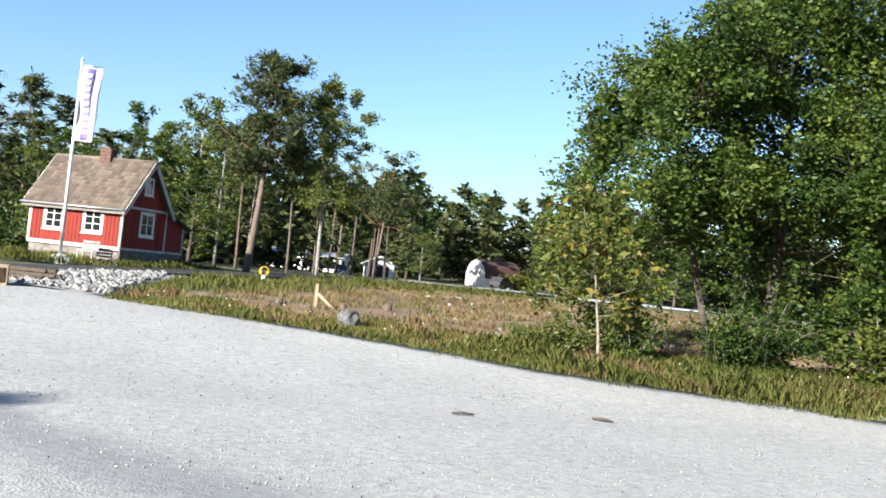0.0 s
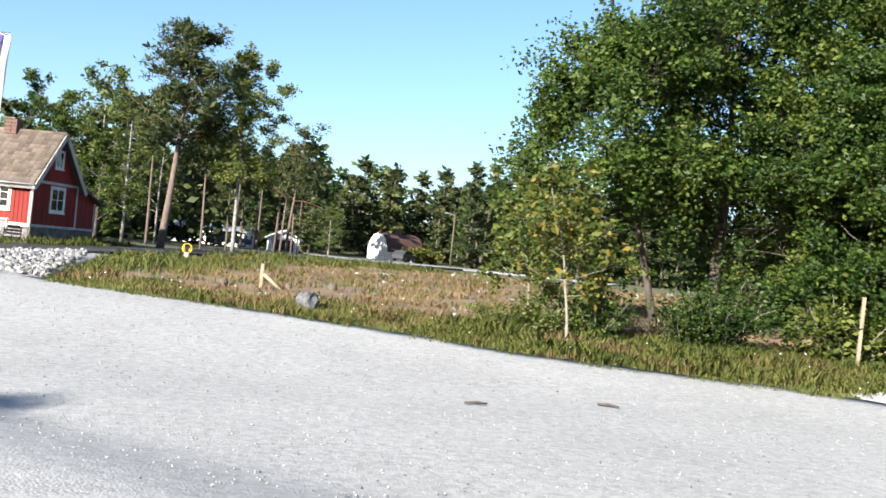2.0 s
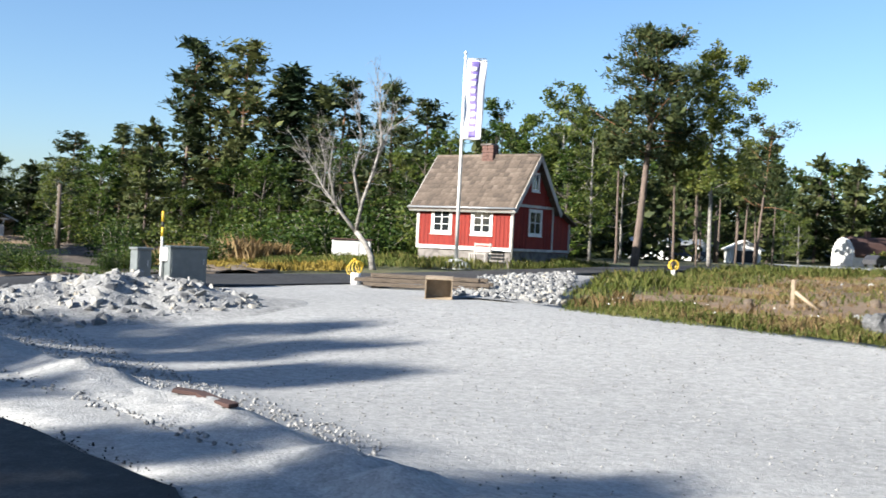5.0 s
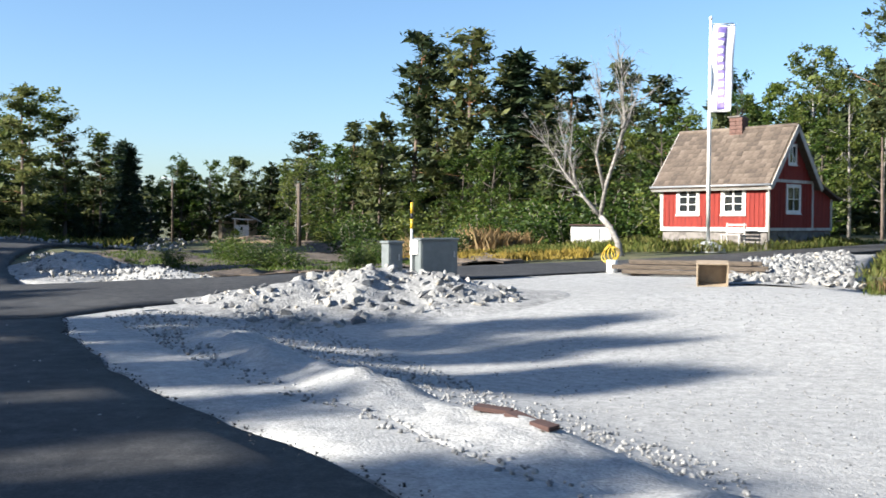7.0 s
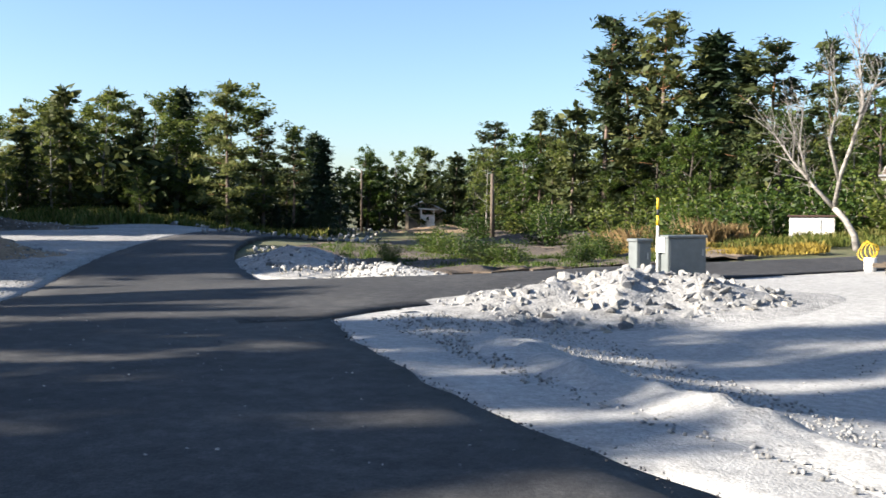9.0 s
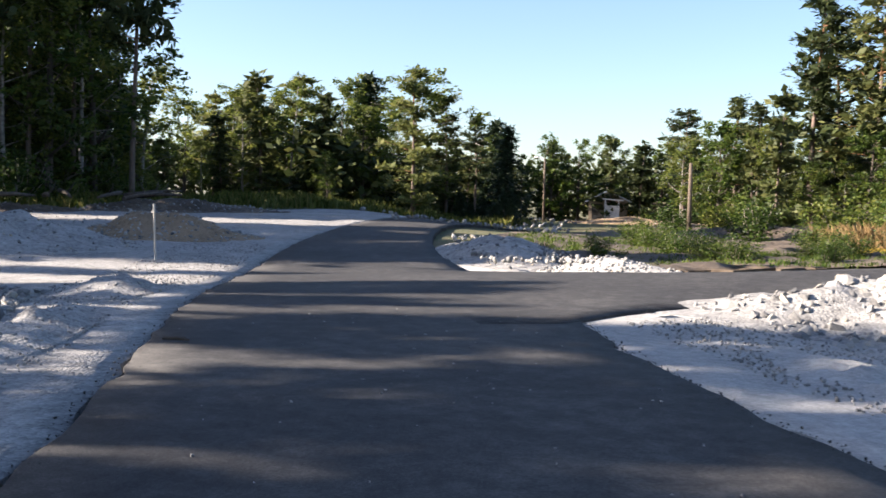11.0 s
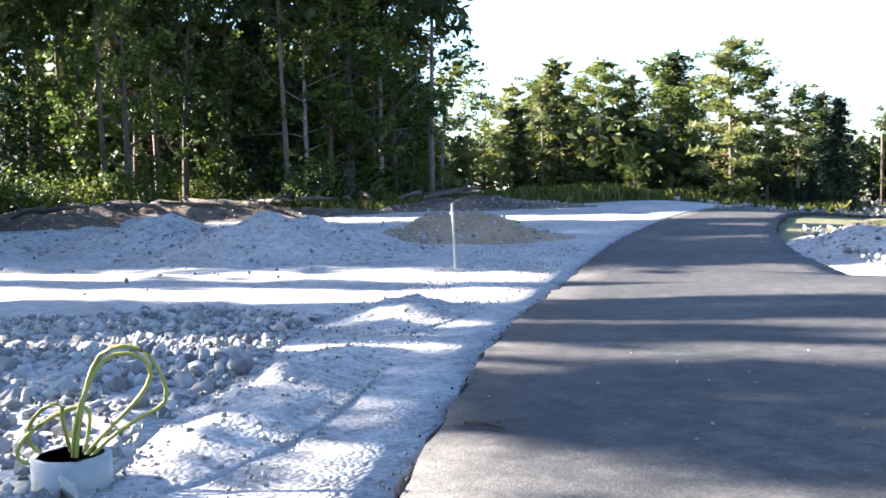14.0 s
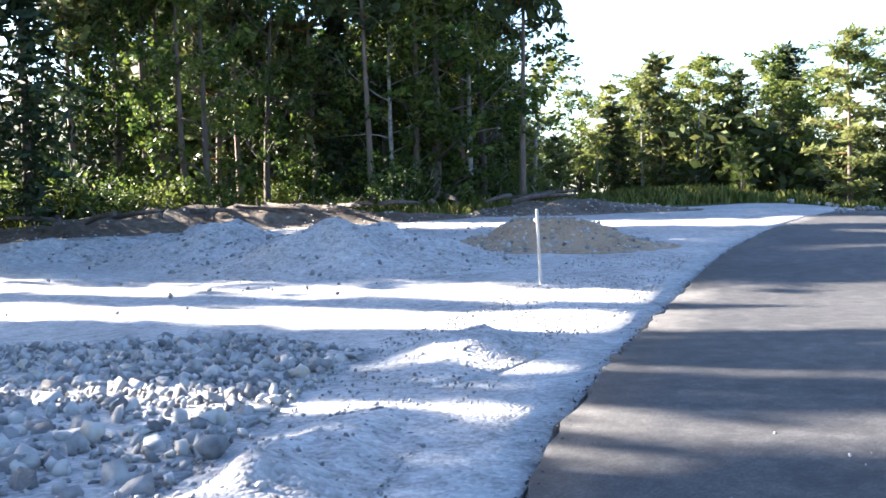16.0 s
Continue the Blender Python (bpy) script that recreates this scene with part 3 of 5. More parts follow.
for k in range(30):
    x, y = -70 - 1.2 * k + rt.uniform(-2, 2), 40 + rt.uniform(-4, 16) + 0.2 * k
    plant(FAR if k % 3 else BROADS, x, y, rt.uniform(4, 9.5), 12, 1.3)
# The wood to the west, close to the gravel plots: pines, spruces and birches with a leafy floor.
for k in range(46):
    d, o = (k + rt.random()) / 46, rt.uniform(0, 1) ** 1.4
    x, y = -63.5 - 17 * o + rt.uniform(-1, 1), -5 + 33.5 * d
    kind_ = rt.random()
    if x < -67.5 and y < 5:
        continue
    if kind_ < 0.34:
        plant(HIGH, x, y, rt.uniform(15, 18), 12, 0.85)
    elif kind_ < 0.5:
        plant(SPRUCES, x, y, rt.uniform(10, 17), 12, 0.9)
    elif kind_ < 0.68:
        plant(PINES, x, y, rt.uniform(13, 17), 12, 0.8)
    else:
        plant(BROADS, x, y, rt.uniform(12, 17), 11, 0.75)
for x, y, h in [(-65.5, 24.2, 16), (-67, 26.6, 16.5), (-69, 28.0, 15.5), (-71, 25.5, 17), (-72, 28.6, 14), (-66, 22, 16), (-74.5, 29.4, 14)]:
    plant(BROADS, x, y, h, 11, 1.1)
for k in range(12):
    plant(FAR, -86 - rt.uniform(0, 12), -9 + 1.7 * k, rt.uniform(7.5, 10), 12, 1.5)
for k in range(34):
    x, y = -84 - rt.uniform(0, 14), 10 + 0.78 * k + rt.uniform(-1, 1)
    plant(FAR, x, y, rt.uniform(8, 14), 12, 1.4)
for k in range(64):
    x, y = -63.5 - rt.uniform(0, 10), -5 + 0.56 * k + rt.uniform(-1, 1)
    plant(BUSHES, x, y, rt.uniform(1.0, 3.6), 1.6, 1.0)
# Trees to the south-west that throw the long shadows over yard and road.
for x, y, h in [(-34.2, -7.0, 17), (-30.6, -17.2, 16.5), (-34.2, -19, 17), (-36.6, -21.5, 17), (-32.2, -14.2, 16), (-31, -22, 16.5), (-38.2, -9.0, 17), (-27.8, -16.5, 16), (-28.8, -19.5, 16.5), (-52, -17, 18), (-39, -27, 17), (-28.5, -24.5, 15), (-51, -14.2, 17), (-48.8, -13.6, 17)]:
    plant(HIGH, x, y, h, 12, 0.72)
for x, y, h in [(-32.4, -10.6, 16.5), (-31.2, -9.6, 16), (-32.8, -8.4, 16.5)]:
    plant(TALL, x, y, h, 12, 0.5)
for x, y, h in [(-28.4, -6.1, 11), (-30, -5.5, 11), (-27.4, -7.6, 10.5)]:
    plant(PINES, x, y, h, 12, 0.9)
for x, y, h in [(-46.5, -14.6, 18), (-53, -11, 17), (-55, -12.6, 17.5), (-41, -8.6, 15)]:
    plant(HIGH, x, y, h, 12, 0.35)
for x, y, h in [(-44.5, -8.5, 16), (-45.8, -8.2, 16.5)]:
    plant(HIGH, x, y, h, 12, 0.7)
for x, y, h in [(-24.5, -9.8, 12.5), (-22.6, -10.2, 12.5), (-23.8, -11.8, 13), (-26.5, -12.5, 13.5), (-54, 0, 18), (-56.5, -2.5, 18), (-51, -1.5, 18), (-50.5, -0.5, 17.5), (-55, -4.8, 17.5), (-57.2, -1.0, 18), (-53, -3.2, 17), (-59, 0.8, 18), (-52.2, 2.6, 19.5), (-50, 2.2, 19.5), (-52.5, 1.5, 17), (-42.5, -21.5, 17.5), (-44.5, -23.5, 18), (-40.5, -20.8, 17)]:
    plant(PINES, x, y, h, 12, 0.85)
for k in range(12):
    x, y = -59.5 - rt.uniform(0, 5), 0.5 - 0.95 * k + rt.uniform(-1, 1)
    plant(PINES, x, y, rt.uniform(15, 18), 12, 0.95)
# Wooded hillside far to the north and east.
for k in range(125):
    x = -36 + 100 * (k / 125) + rt.uniform(-3, 3)
    y = 122 + rt.uniform(0, 46) + 0.1 * abs(x)
    if -3 < x < 13 and y < 149:
        continue
    plant(FAR, x, y, rt.uniform(10.5, 15), 12, 1.1)
for k in range(20):
    x, y = -26 + 1.1 * k + rt.uniform(-1, 1), 96 + rt.uniform(-4, 18)
    plant(HIGH, x, y, rt.uniform(7, 10), 12, 0.9)
for k in range(12):
    x, y = -30 + 2.2 * k + rt.uniform(-1, 1), 116 + rt.uniform(-3, 6)
    plant(FAR, x, y, rt.uniform(4, 7), 12, 1.6)
for k in range(14):
    x, y = 30 + 2.4 * k + rt.uniform(-1, 1), 60 + rt.uniform(0, 30) + 0.3 * k
    plant(FAR, x, y, rt.uniform(6, 9), 12, 1.4)
for x, y, h in [(-2.5, 92, 4.5), (-3.5, 124, 6), (18, 112, 5.5), (24, 106, 6)]:
    plant(BROADS, x, y, h, 10, 1.5)

# The depth of the woods behind their edges, and an unseen southern belt added to block low sky light.
rw = np.random.default_rng(77)
clumps = []
for line, count, deep, tall in [([(-118, 44), (-100, 60), (-88, 84), (-60, 100), (-34, 100), (-14, 92)], 2600, 5, 6.5), ([(-100, 2), (-99, 16), (-106, 44)], 1300, 3, 8.5), ([(-46, 150), (0, 172), (50, 170), (110, 150)], 5000, 9, 12.5), ([(-50, 78), (-34, 80), (-18, 76)], 700, 2, 5.5), ([(-83, 8), (-84, 31)], 900, 5, 10.0), ([(-66, -52), (0, -54), (40, -40), (78, -4)], 2600, 7, 12.5), ([(-72, 46), (-84, 58), (-88, 66)], 500, 4, 6.0)]:
    for x, y in resample(line, count):
        x, y = x + rw.normal(0, deep * 0.5), y + rw.normal(0, deep * 0.5)
        ridge = tall * (0.75 + 0.45 * noise.noise((x * 0.22, y * 0.22, 3.0)))
        clumps.append((x, y, ht(x, y) + ridge * rw.uniform(0, 1) ** 0.8))
tagged(new("far_woods", from_arrays("far_woods", leaves(rw, clumps, 7, 0.7, 0.95, 0.5, 0.2, 0.7), 4, M_PINE)), "dark depth of the pine woods behind the edge trees, with an unseen south belt added to block sky light", "woods", kind="stuff")

# The great pine by the road, the birch and the pine beside it.
big = pine_tree(51, 11.9, 0.48, 4.2, 13, 26, 0.26, 40, 2, mat("orange_pine_bark", [(0.3, (0.16, 0.075, 0.035)), (0.7, (0.33, 0.155, 0.07))], 5.0, 0.9, 0.5, 14.0), None, 0.019)
big.matrix_world = pose(-11.1, 55.5, ht(-11.1, 55.5), 0, 5.5, 20)
tagged(big, "tall leaning Scots pine with reddish upper limbs beside the road")
birch = broad_tree(52, 11.8, 0.38, 2.4, 0.16, 30, 9, 20, M_BIRCHBARK, M_BIRCHLEAF, "birch_tree", "tall weeping birch beside the great pine", 0.09, girth=0.011)
birch.matrix_world = pose(-7.6, 58.5, ht(-7.6, 58.5))
far_pine = pine_tree(53, 9.6, 0.42, 3.9, 7, 20, 0.28, 18, 1)
far_pine.matrix_world = pose(-5.6, 77, ht(-5.6, 77), 0, 3)
tagged(far_pine, "dark pine with a sparse one-sided crown")
for x, y, h in [(-9.6, 60, 8.5), (-12.8, 60.5, 9), (-8.8, 66, 8), (-4.5, 70, 6.5)]:
    plant(HIGH, x, y, h, 12, 0.8)

# The oak group to the east of the meadow.
oak = broad_tree(61, 12.5, 0.22, 4.8, 0.15, 54, 16, 28, core=4, name="oak_tree", label="large oak with a broad dense green crown", girth=0.017, low=0.55, high=0.43, rise=0.0)
oak.matrix_world = pose(9.8, 30.7, ht(9.8, 30.7), 0, 0, 40)
oak_b = broad_tree(66, 8.6, 0.4, 3.2, 0.15, 50, 14, 18, core=4, name="oak_tree", label="leaning oak with a rounded green crown", girth=0.016, low=0.4, high=0.5, rise=0.1)
oak_b.matrix_world = pose(8.2, 31.0, ht(8.2, 31.0), 0, -17, 10)
oak2 = broad_tree(62, 12.5, 0.1, 3.9, 0.15, 48, 14, 26, core=4, name="oak_tree", label="dense green oak with branches almost to the ground", girth=0.012, low=0.4, high=0.5)
oak2.matrix_world = pose(14.2, 28.2, ht(14.2, 28.2))
oak3 = broad_tree(63, 8.0, 0.06, 2.9, 0.14, 44, 14, 24, core=4, name="hazel_tree", label="bushy green hazel with leaves down to the ground", girth=0.008, low=0.4, high=0.5)
oak3.matrix_world = pose(12.0, 25.4, ht(12, 25.4))
for x, y, h in [(18, 33, 14), (21, 28, 13), (17, 38, 12), (24, 35, 14), (18, 26, 10), (28, 30, 13)]:
    plant(BROADS[:2], x, y, h, 10, 1.2)
for x, y, h, w in [(6.9, 24.3, 1.7, 1.0), (7.9, 24.6, 1.9, 1.1), (4.4, 24.3, 1.9, 0.9), (3.0, 24.0, 1.3, 1.2), (2.0, 24.2, 0.9, 1.2), (10.9, 24.0, 2.6, 1.2), (13.4, 22.4, 2.2, 1.2), (12.2, 21.2, 1.0, 1.2)]:
    plant(BUSHES, x, y, h, 1.6, w)
shrub = broad_tree(64, 3.9, 0.3, 1.3, 0.13, 7, 8, 12, M_TWIG, M_AUTUMN, "shrub_tree", "half-bare young tree with yellowing leaves", girth=0.011, lean=0.1)
shrub.matrix_world = pose(3.7, 23.2, ht(3.7, 23.2))
shrub2 = broad_tree(65, 3.4, 0.25, 1.3, 0.13, 9, 8, 12, M_TWIG, M_BIRCHLEAF, "shrub_tree", "young tree with light green leaves", girth=0.011, lean=0.12)
shrub2.matrix_world = pose(3.4, 26.8, ht(3.4, 26.8))


# ---- the red cottage ----
def window(parent, m, w, h, cols, rows, trim=0.12, sub=True):
    """A white casement in its trim, each pane on its own: local x along the wall, y inwards, z up from the sill."""
    win = new("window")
    win.parent, win.matrix_basis = parent, m
    bm = bmesh.new()
    for lo, hi in (((-trim, -0.035, -trim), (w + trim, 0.02, 0)), ((-trim, -0.035, h), (w + trim, 0.02, h + trim)), ((-trim, -0.035, 0), (0, 0.02, h)), ((w, -0.035, 0), (w + trim, 0.02, h))):
        box(bm, lo, hi)
    part("trim", bm, M_WHITE, win)
    part("sill", boxed((-trim - 0.03, -0.075, -trim - 0.03), (w + trim + 0.03, -0.03, -trim + 0.01)), M_WHITE, win)
    bm = bmesh.new()
    for i in range(cols + 1):
        t = 0.05 if i in (0, cols) else (0.06 if i * 2 == cols else 0.028)
        x = w * i / cols
        box(bm, (max(0, x - t / 2) if i else 0, -0.02, 0), (min(w, x + t / 2), 0.015, h))
    for j in range(rows + 1):
        t = 0.05 if j in (0, rows) else 0.028
        z = h * j / rows
        box(bm, (0.02, -0.018, max(0, z - t / 2)), (w - 0.02, 0.013, min(h, z + t / 2)))
    part("frame", bm, M_WHITE, win)
    for i in range(cols):
        for j in range(rows):
            part("pane", boxed((w * i / cols + 0.014, -0.014, h * j / rows + 0.014), (w * (i + 1) / cols - 0.014, -0.006, h * (j + 1) / rows - 0.014)), M_GLASS, win)
    return win


HX, HY, TH = -15.28, 46.5, 17.0
n_ = Vector((math.sin(radians(TH)), math.cos(radians(TH)), 0))
u_ = Vector((-n_.y, n_.x, 0))
cot = thing("cottage", Matrix(((-u_.x, n_.x, 0, HX), (-u_.y, n_.y, 0, HY), (0, 0, 1, 0), (0, 0, 0, 1))), "small red wooden cottage with white trim and a tiled roof", "house")
# Local axes: x to the right along the front (0 at the right corner, -LEN at the left), y to the back.
LEN, DEP, SILL, EAVE, RIDGE, FLOORZ = 5.15, 3.6, 1.9, 3.72, 5.92, 1.0


def wall_sheet(pts, y0, y1, axis):
    """A wall with thickness from its outline (along, z), between two depths."""
    bm = bmesh.new()
    a = [bm.verts.new((p, y0, z) if axis == "x" else (y0, p, z)) for p, z in pts]
    b = [bm.verts.new((p, y1, z) if axis == "x" else (y1, p, z)) for p, z in pts]
    bm.faces.new(a), bm.faces.new(b[::-1])
    k = len(pts)
    for i in range(k):
        bm.faces.new((a[i], b[i], b[(i + 1) % k], a[(i + 1) % k]))
    bmesh.ops.recalc_face_normals(bm, faces=bm.faces)
    return bm


part("foundation", boxed((-LEN + 0.05, 0.06, 0.3), (-0.05, DEP + 1.75, SILL - 0.1), 0.02), M_FOUND, cot, "grey granite foundation")
part("wall", wall_sheet([(-LEN, SILL - 0.1), (0, SILL - 0.1), (0, EAVE), (-LEN, EAVE)], 0, 0.12, "x"), M_RED, cot)
part("wall", wall_sheet([(-LEN, SILL - 0.1), (0, SILL - 0.1), (0, EAVE), (-LEN, EAVE)], DEP - 0.12, DEP, "x"), M_RED, cot)
gable = [(0.12, SILL - 0.1), (DEP - 0.12, SILL - 0.1), (DEP - 0.12, EAVE), (DEP / 2, RIDGE - 0.12), (0.12, EAVE)]
part("wall", wall_sheet(gable, -0.12, 0, "y"), M_RED, cot)
part("wall", wall_sheet(gable, -LEN, -LEN + 0.12, "y"), M_RED, cot)
lean = [(DEP, SILL - 0.25), (DEP + 1.7, SILL - 0.25), (DEP + 1.7, 3.05), (DEP, 3.72)]
part("extension_wall", wall_sheet(lean, -0.14, -0.02, "y"), M_RED, cot)
part("extension_wall", wall_sheet(lean, -LEN + 0.3, -LEN + 0.42, "y"), M_RED, cot)
part("extension_wall", boxed((-LEN + 0.42, DEP + 1.58, SILL - 0.25), (-0.14, DEP + 1.7, 3.05)), M_RED, cot)
# Battens over the board joints.
for i in range(1, 25):
    x = -LEN + i * LEN / 25
    if not (-4.45 < x < -3.15 or -2.2 < x < -0.95):
        part("batten", boxed((x - 0.018, -0.02, SILL - 0.08), (x + 0.018, 0, EAVE - 0.05)), M_RED, cot)
for i in range(1, 15):
    y = i * DEP / 15
    zt = EAVE + (RIDGE - EAVE - 0.2) * (1 - abs(y - DEP / 2) / (DEP / 2))
    if not 1.25 < y < 2.65:
        part("batten", boxed((0, y - 0.018, SILL - 0.08), (0.02, y + 0.018, zt)), M_RED, cot)
# White corner boards, belt and sills.
for lo, hi in (((-0.07, -0.03, SILL - 0.1), (0.035, 0, EAVE)), ((0, 0, SILL - 0.1), (0.035, 0.1, EAVE)), ((-LEN - 0.035, -0.03, SILL - 0.1), (-LEN + 0.12, 0, EAVE)), ((0, DEP - 0.05, SILL - 0.1), (0.03, DEP + 0.06, EAVE)), ((-0.02, DEP + 1.6, SILL - 0.25), (0.03, DEP + 1.72, 3.05))):
    part("corner_board", boxed(lo, hi), M_WEATHERED, cot)
part("sill_board", boxed((-LEN, -0.05, SILL - 0.26), (0.02, 0.05, SILL - 0.1)), M_WHITE, cot)
part("sill_board", boxed((-0.01, 0.05, SILL - 0.22), (0.045, DEP + 1.7, SILL - 0.1)), M_WEATHERED, cot)
part("belt_board", boxed((0, 0.1, EAVE - 0.06), (0.04, DEP - 0.05, EAVE + 0.06)), M_WEATHERED, cot)
window(cot, pose(-4.2, 0, 2.45), 0.87, 0.97, 2, 3, 0.14)
window(cot, pose(-2.0, 0, 2.45), 0.87, 0.97, 2, 3, 0.14)
window(cot, pose(0.0, 1.52, 2.5, 0, 0, 90), 0.94, 0.98, 2, 2)
window(cot, pose(0.0, 1.62, 4.48, 0, 0, 90), 0.5, 0.7, 2, 1, 0.09)
# Roof: two slopes with rows of tiles, bargeboards, the extension's lean-to roof.
slope = math.atan2(RIDGE - EAVE, DEP / 2)
OV = 0.32
sl = (DEP / 2 + OV) / math.cos(slope)


def slab(lo, hi, m):
    return boxed(lo, hi, 0.0, m)


FR = Matrix.Translation((0, -OV, EAVE - OV * math.tan(slope) + 0.1)) @ Matrix.Rotation(slope, 4, "X")
BK = Matrix.Translation((0, DEP + OV, EAVE - OV * math.tan(slope) + 0.1)) @ Matrix.Rotation(-slope, 4, "X")
part("roof", slab((-LEN - 0.3, 0, -0.06), (0.3, sl, 0), FR), M_WOOD, cot)
part("roof", slab((-LEN - 0.3, -sl, -0.06), (0.3, 0, 0), BK), M_WOOD, cot)
for k in (0.3, -LEN - 0.32):
    part("bargeboard", slab((k, 0, -0.16), (k + 0.03, sl, 0.05), FR), M_WEATHERED, cot)
    part("bargeboard", slab((k, -sl, -0.16), (k + 0.03, 0, 0.05), BK), M_WEATHERED, cot)
part("fascia", slab((-LEN - 0.3, -0.03, -0.12), (0.3, 0.0, 0.02), FR), M_WHITE, cot)
part("gutter", tube(bmesh.new(), [(-LEN - 0.33, -OV - 0.07, EAVE - 0.2), (0.33, -OV - 0.07, EAVE - 0.2)], [0.045, 0.045], 8), M_GALV, cot)
part("downpipe", tube(bmesh.new(), [(0.12, -OV - 0.05, EAVE - 0.22), (0.1, -0.06, EAVE - 0.5), (0.1, -0.06, 1.3)], [0.035] * 3, 7), M_WEATHERED, cot)
tile = boxed((0, 0, 0), (0.262, 0.26, 0.024))
for v in tile.verts:
    v.co.z += 0.008 * (1 if v.co.y < 0.1 else 0)
tile_me = bpy.data.meshes.new("roof_tile")
tile.to_mesh(tile_me)
tile_me.materials.append(M_TILE)
ncol, nrow = int((LEN + 0.6) / 0.268), 13
for i in range(ncol):
    for j in range(nrow):
        t = new("roof_tile", tile_me)
        t.parent = cot
        t.matrix_basis = FR @ pose(-LEN - 0.29 + i * 0.268, j * (sl - 0.02) / nrow - 0.03, 0.004 + rt.uniform(0, 0.012), 0, 0, rt.uniform(-1.2, 1.2))
LEANM = Matrix.Translation((0, DEP + 1.98, 2.96)) @ Matrix.Rotation(-0.36, 4, "X")
part("extension_roof", slab((-LEN, -2.1, 0.0), (0.28, 0, 0.09), LEANM), M_TILE, cot)
bm = bmesh.new()
for k in range(6):
    for a in range(2):
        box(bm, (-2.62 + 0.31 * a - 0.15, DEP / 2 - 0.25, 5.5 + k * 0.17), (-2.62 + 0.31 * a + 0.15, DEP / 2 + 0.25, 5.66 + k * 0.17), None, 0.01)
ch = part("chimney", bm, M_BRICK, cot, "red brick chimney")
part("chimney_cap", boxed((-2.83, DEP / 2 - 0.3, 6.52), (-2.25, DEP / 2 + 0.3, 6.59), 0.01), M_FOUND, ch)
part("ridge_tile", tube(bmesh.new(), [(-LEN - 0.3, DEP / 2, RIDGE + 0.1), (0.3, DEP / 2, RIDGE + 0.1)], [0.1, 0.1], 8), M_TILE, cot)
# A white garden bench under the windows.
bench = thing("garden_bench", cot.matrix_world @ pose(-1.5, -0.75, 0), "white slatted garden bench in front of the cottage", "bench")
zb = ht(-14, 45.6) + 0.08
for k in range(3):
    part("seat_slat", boxed((0, -0.15 * k, zb + 0.42), (0.9, -0.15 * k + 0.11, zb + 0.45)), M_WEATHERED, bench)
    part("back_slat", boxed((0, 0.14, zb + 0.52 + 0.14 * k), (0.9, 0.165, zb + 0.6 + 0.14 * k)), M_WEATHERED, bench)
for x in (0.02, 0.82):
    part("leg", boxed((x, -0.3, 0.6), (x + 0.05, -0.25, zb + 0.42)), M_WEATHERED, bench)
    part("leg", boxed((x, 0.1, 0.6), (x + 0.05, 0.14, zb + 0.92)), M_WEATHERED, bench)

# ---- flagpole ----
PX, PY = -16.85, 43.6
pole = thing("flagpole", pose(PX, PY, ht(PX, PY)), "white flagpole with a long vertical banner by the cottage", "flagpole")
part("base", tube(bmesh.new(), [(0, 0, -0.2), (0, 0, 0.12), (0, 0, 0.3)], [0.8, 0.55, 0.2], 10), M_WHITE, pole, "white stone footing")
part("pole", tube(bmesh.new(), [(0, 0, 0), (0, 0, 4.5), (0, 0, 8.8)], [0.085, 0.07, 0.045], 10), M_WHITE, pole)
part("finial", tube(bmesh.new(), [(0, 0, 8.8), (0, 0, 8.86), (0, 0, 8.94)], [0.06, 0.07, 0.02], 8), M_WHITE, pole)
part("arm", tube(bmesh.new(), [(0.03, 0, 8.62), (0.86, 0.12, 8.6)], [0.02, 0.018], 6), M_GALV, pole)


def cloth(name, x0, x1, z0, z1, material, off, parent, nx=12, nz=30):
    bm = bmesh.new()
    g = []
    for j in range(nz + 1):
        z = z0 + (z1 - z0) * j / nz
        g.append([])
        for i in range(nx + 1):
            x = x0 + (x1 - x0) * i / nx
            y = 0.1 * x + 0.1 * math.sin(x * 5 + z * 1.2) * min(1, x * 2) + 0.05 * math.sin(z * 3.1 + x)
            g[-1].append(bm.verts.new((x * (1 - 0.06 * (8.6 - z) / 3.3 * x), y + off, z)))
    for j in range(nz):
        for i in range(nx):
            bm.faces.new((g[j][i], g[j][i + 1], g[j + 1][i + 1], g[j + 1][i])).smooth = True
    ob = part(name, bm, material, parent)
    so = ob.modifiers.new("thick", "SOLIDIFY")
    so.thickness = 0.006
    return ob


ban = cloth("banner", 0.06, 0.88, 5.25, 8.58, M_BANNER, 0, pole)
cloth("print_band", 0.26, 0.6, 5.35, 8.5, M_PURPLE, -0.012, ban, 8, 30)
for k in range(9):
    cloth("print_bar", 0.32, 0.54, 5.6 + 0.31 * k, 5.6 + 0.31 * k + 0.18, M_BANNER, -0.022, ban, 4, 3)


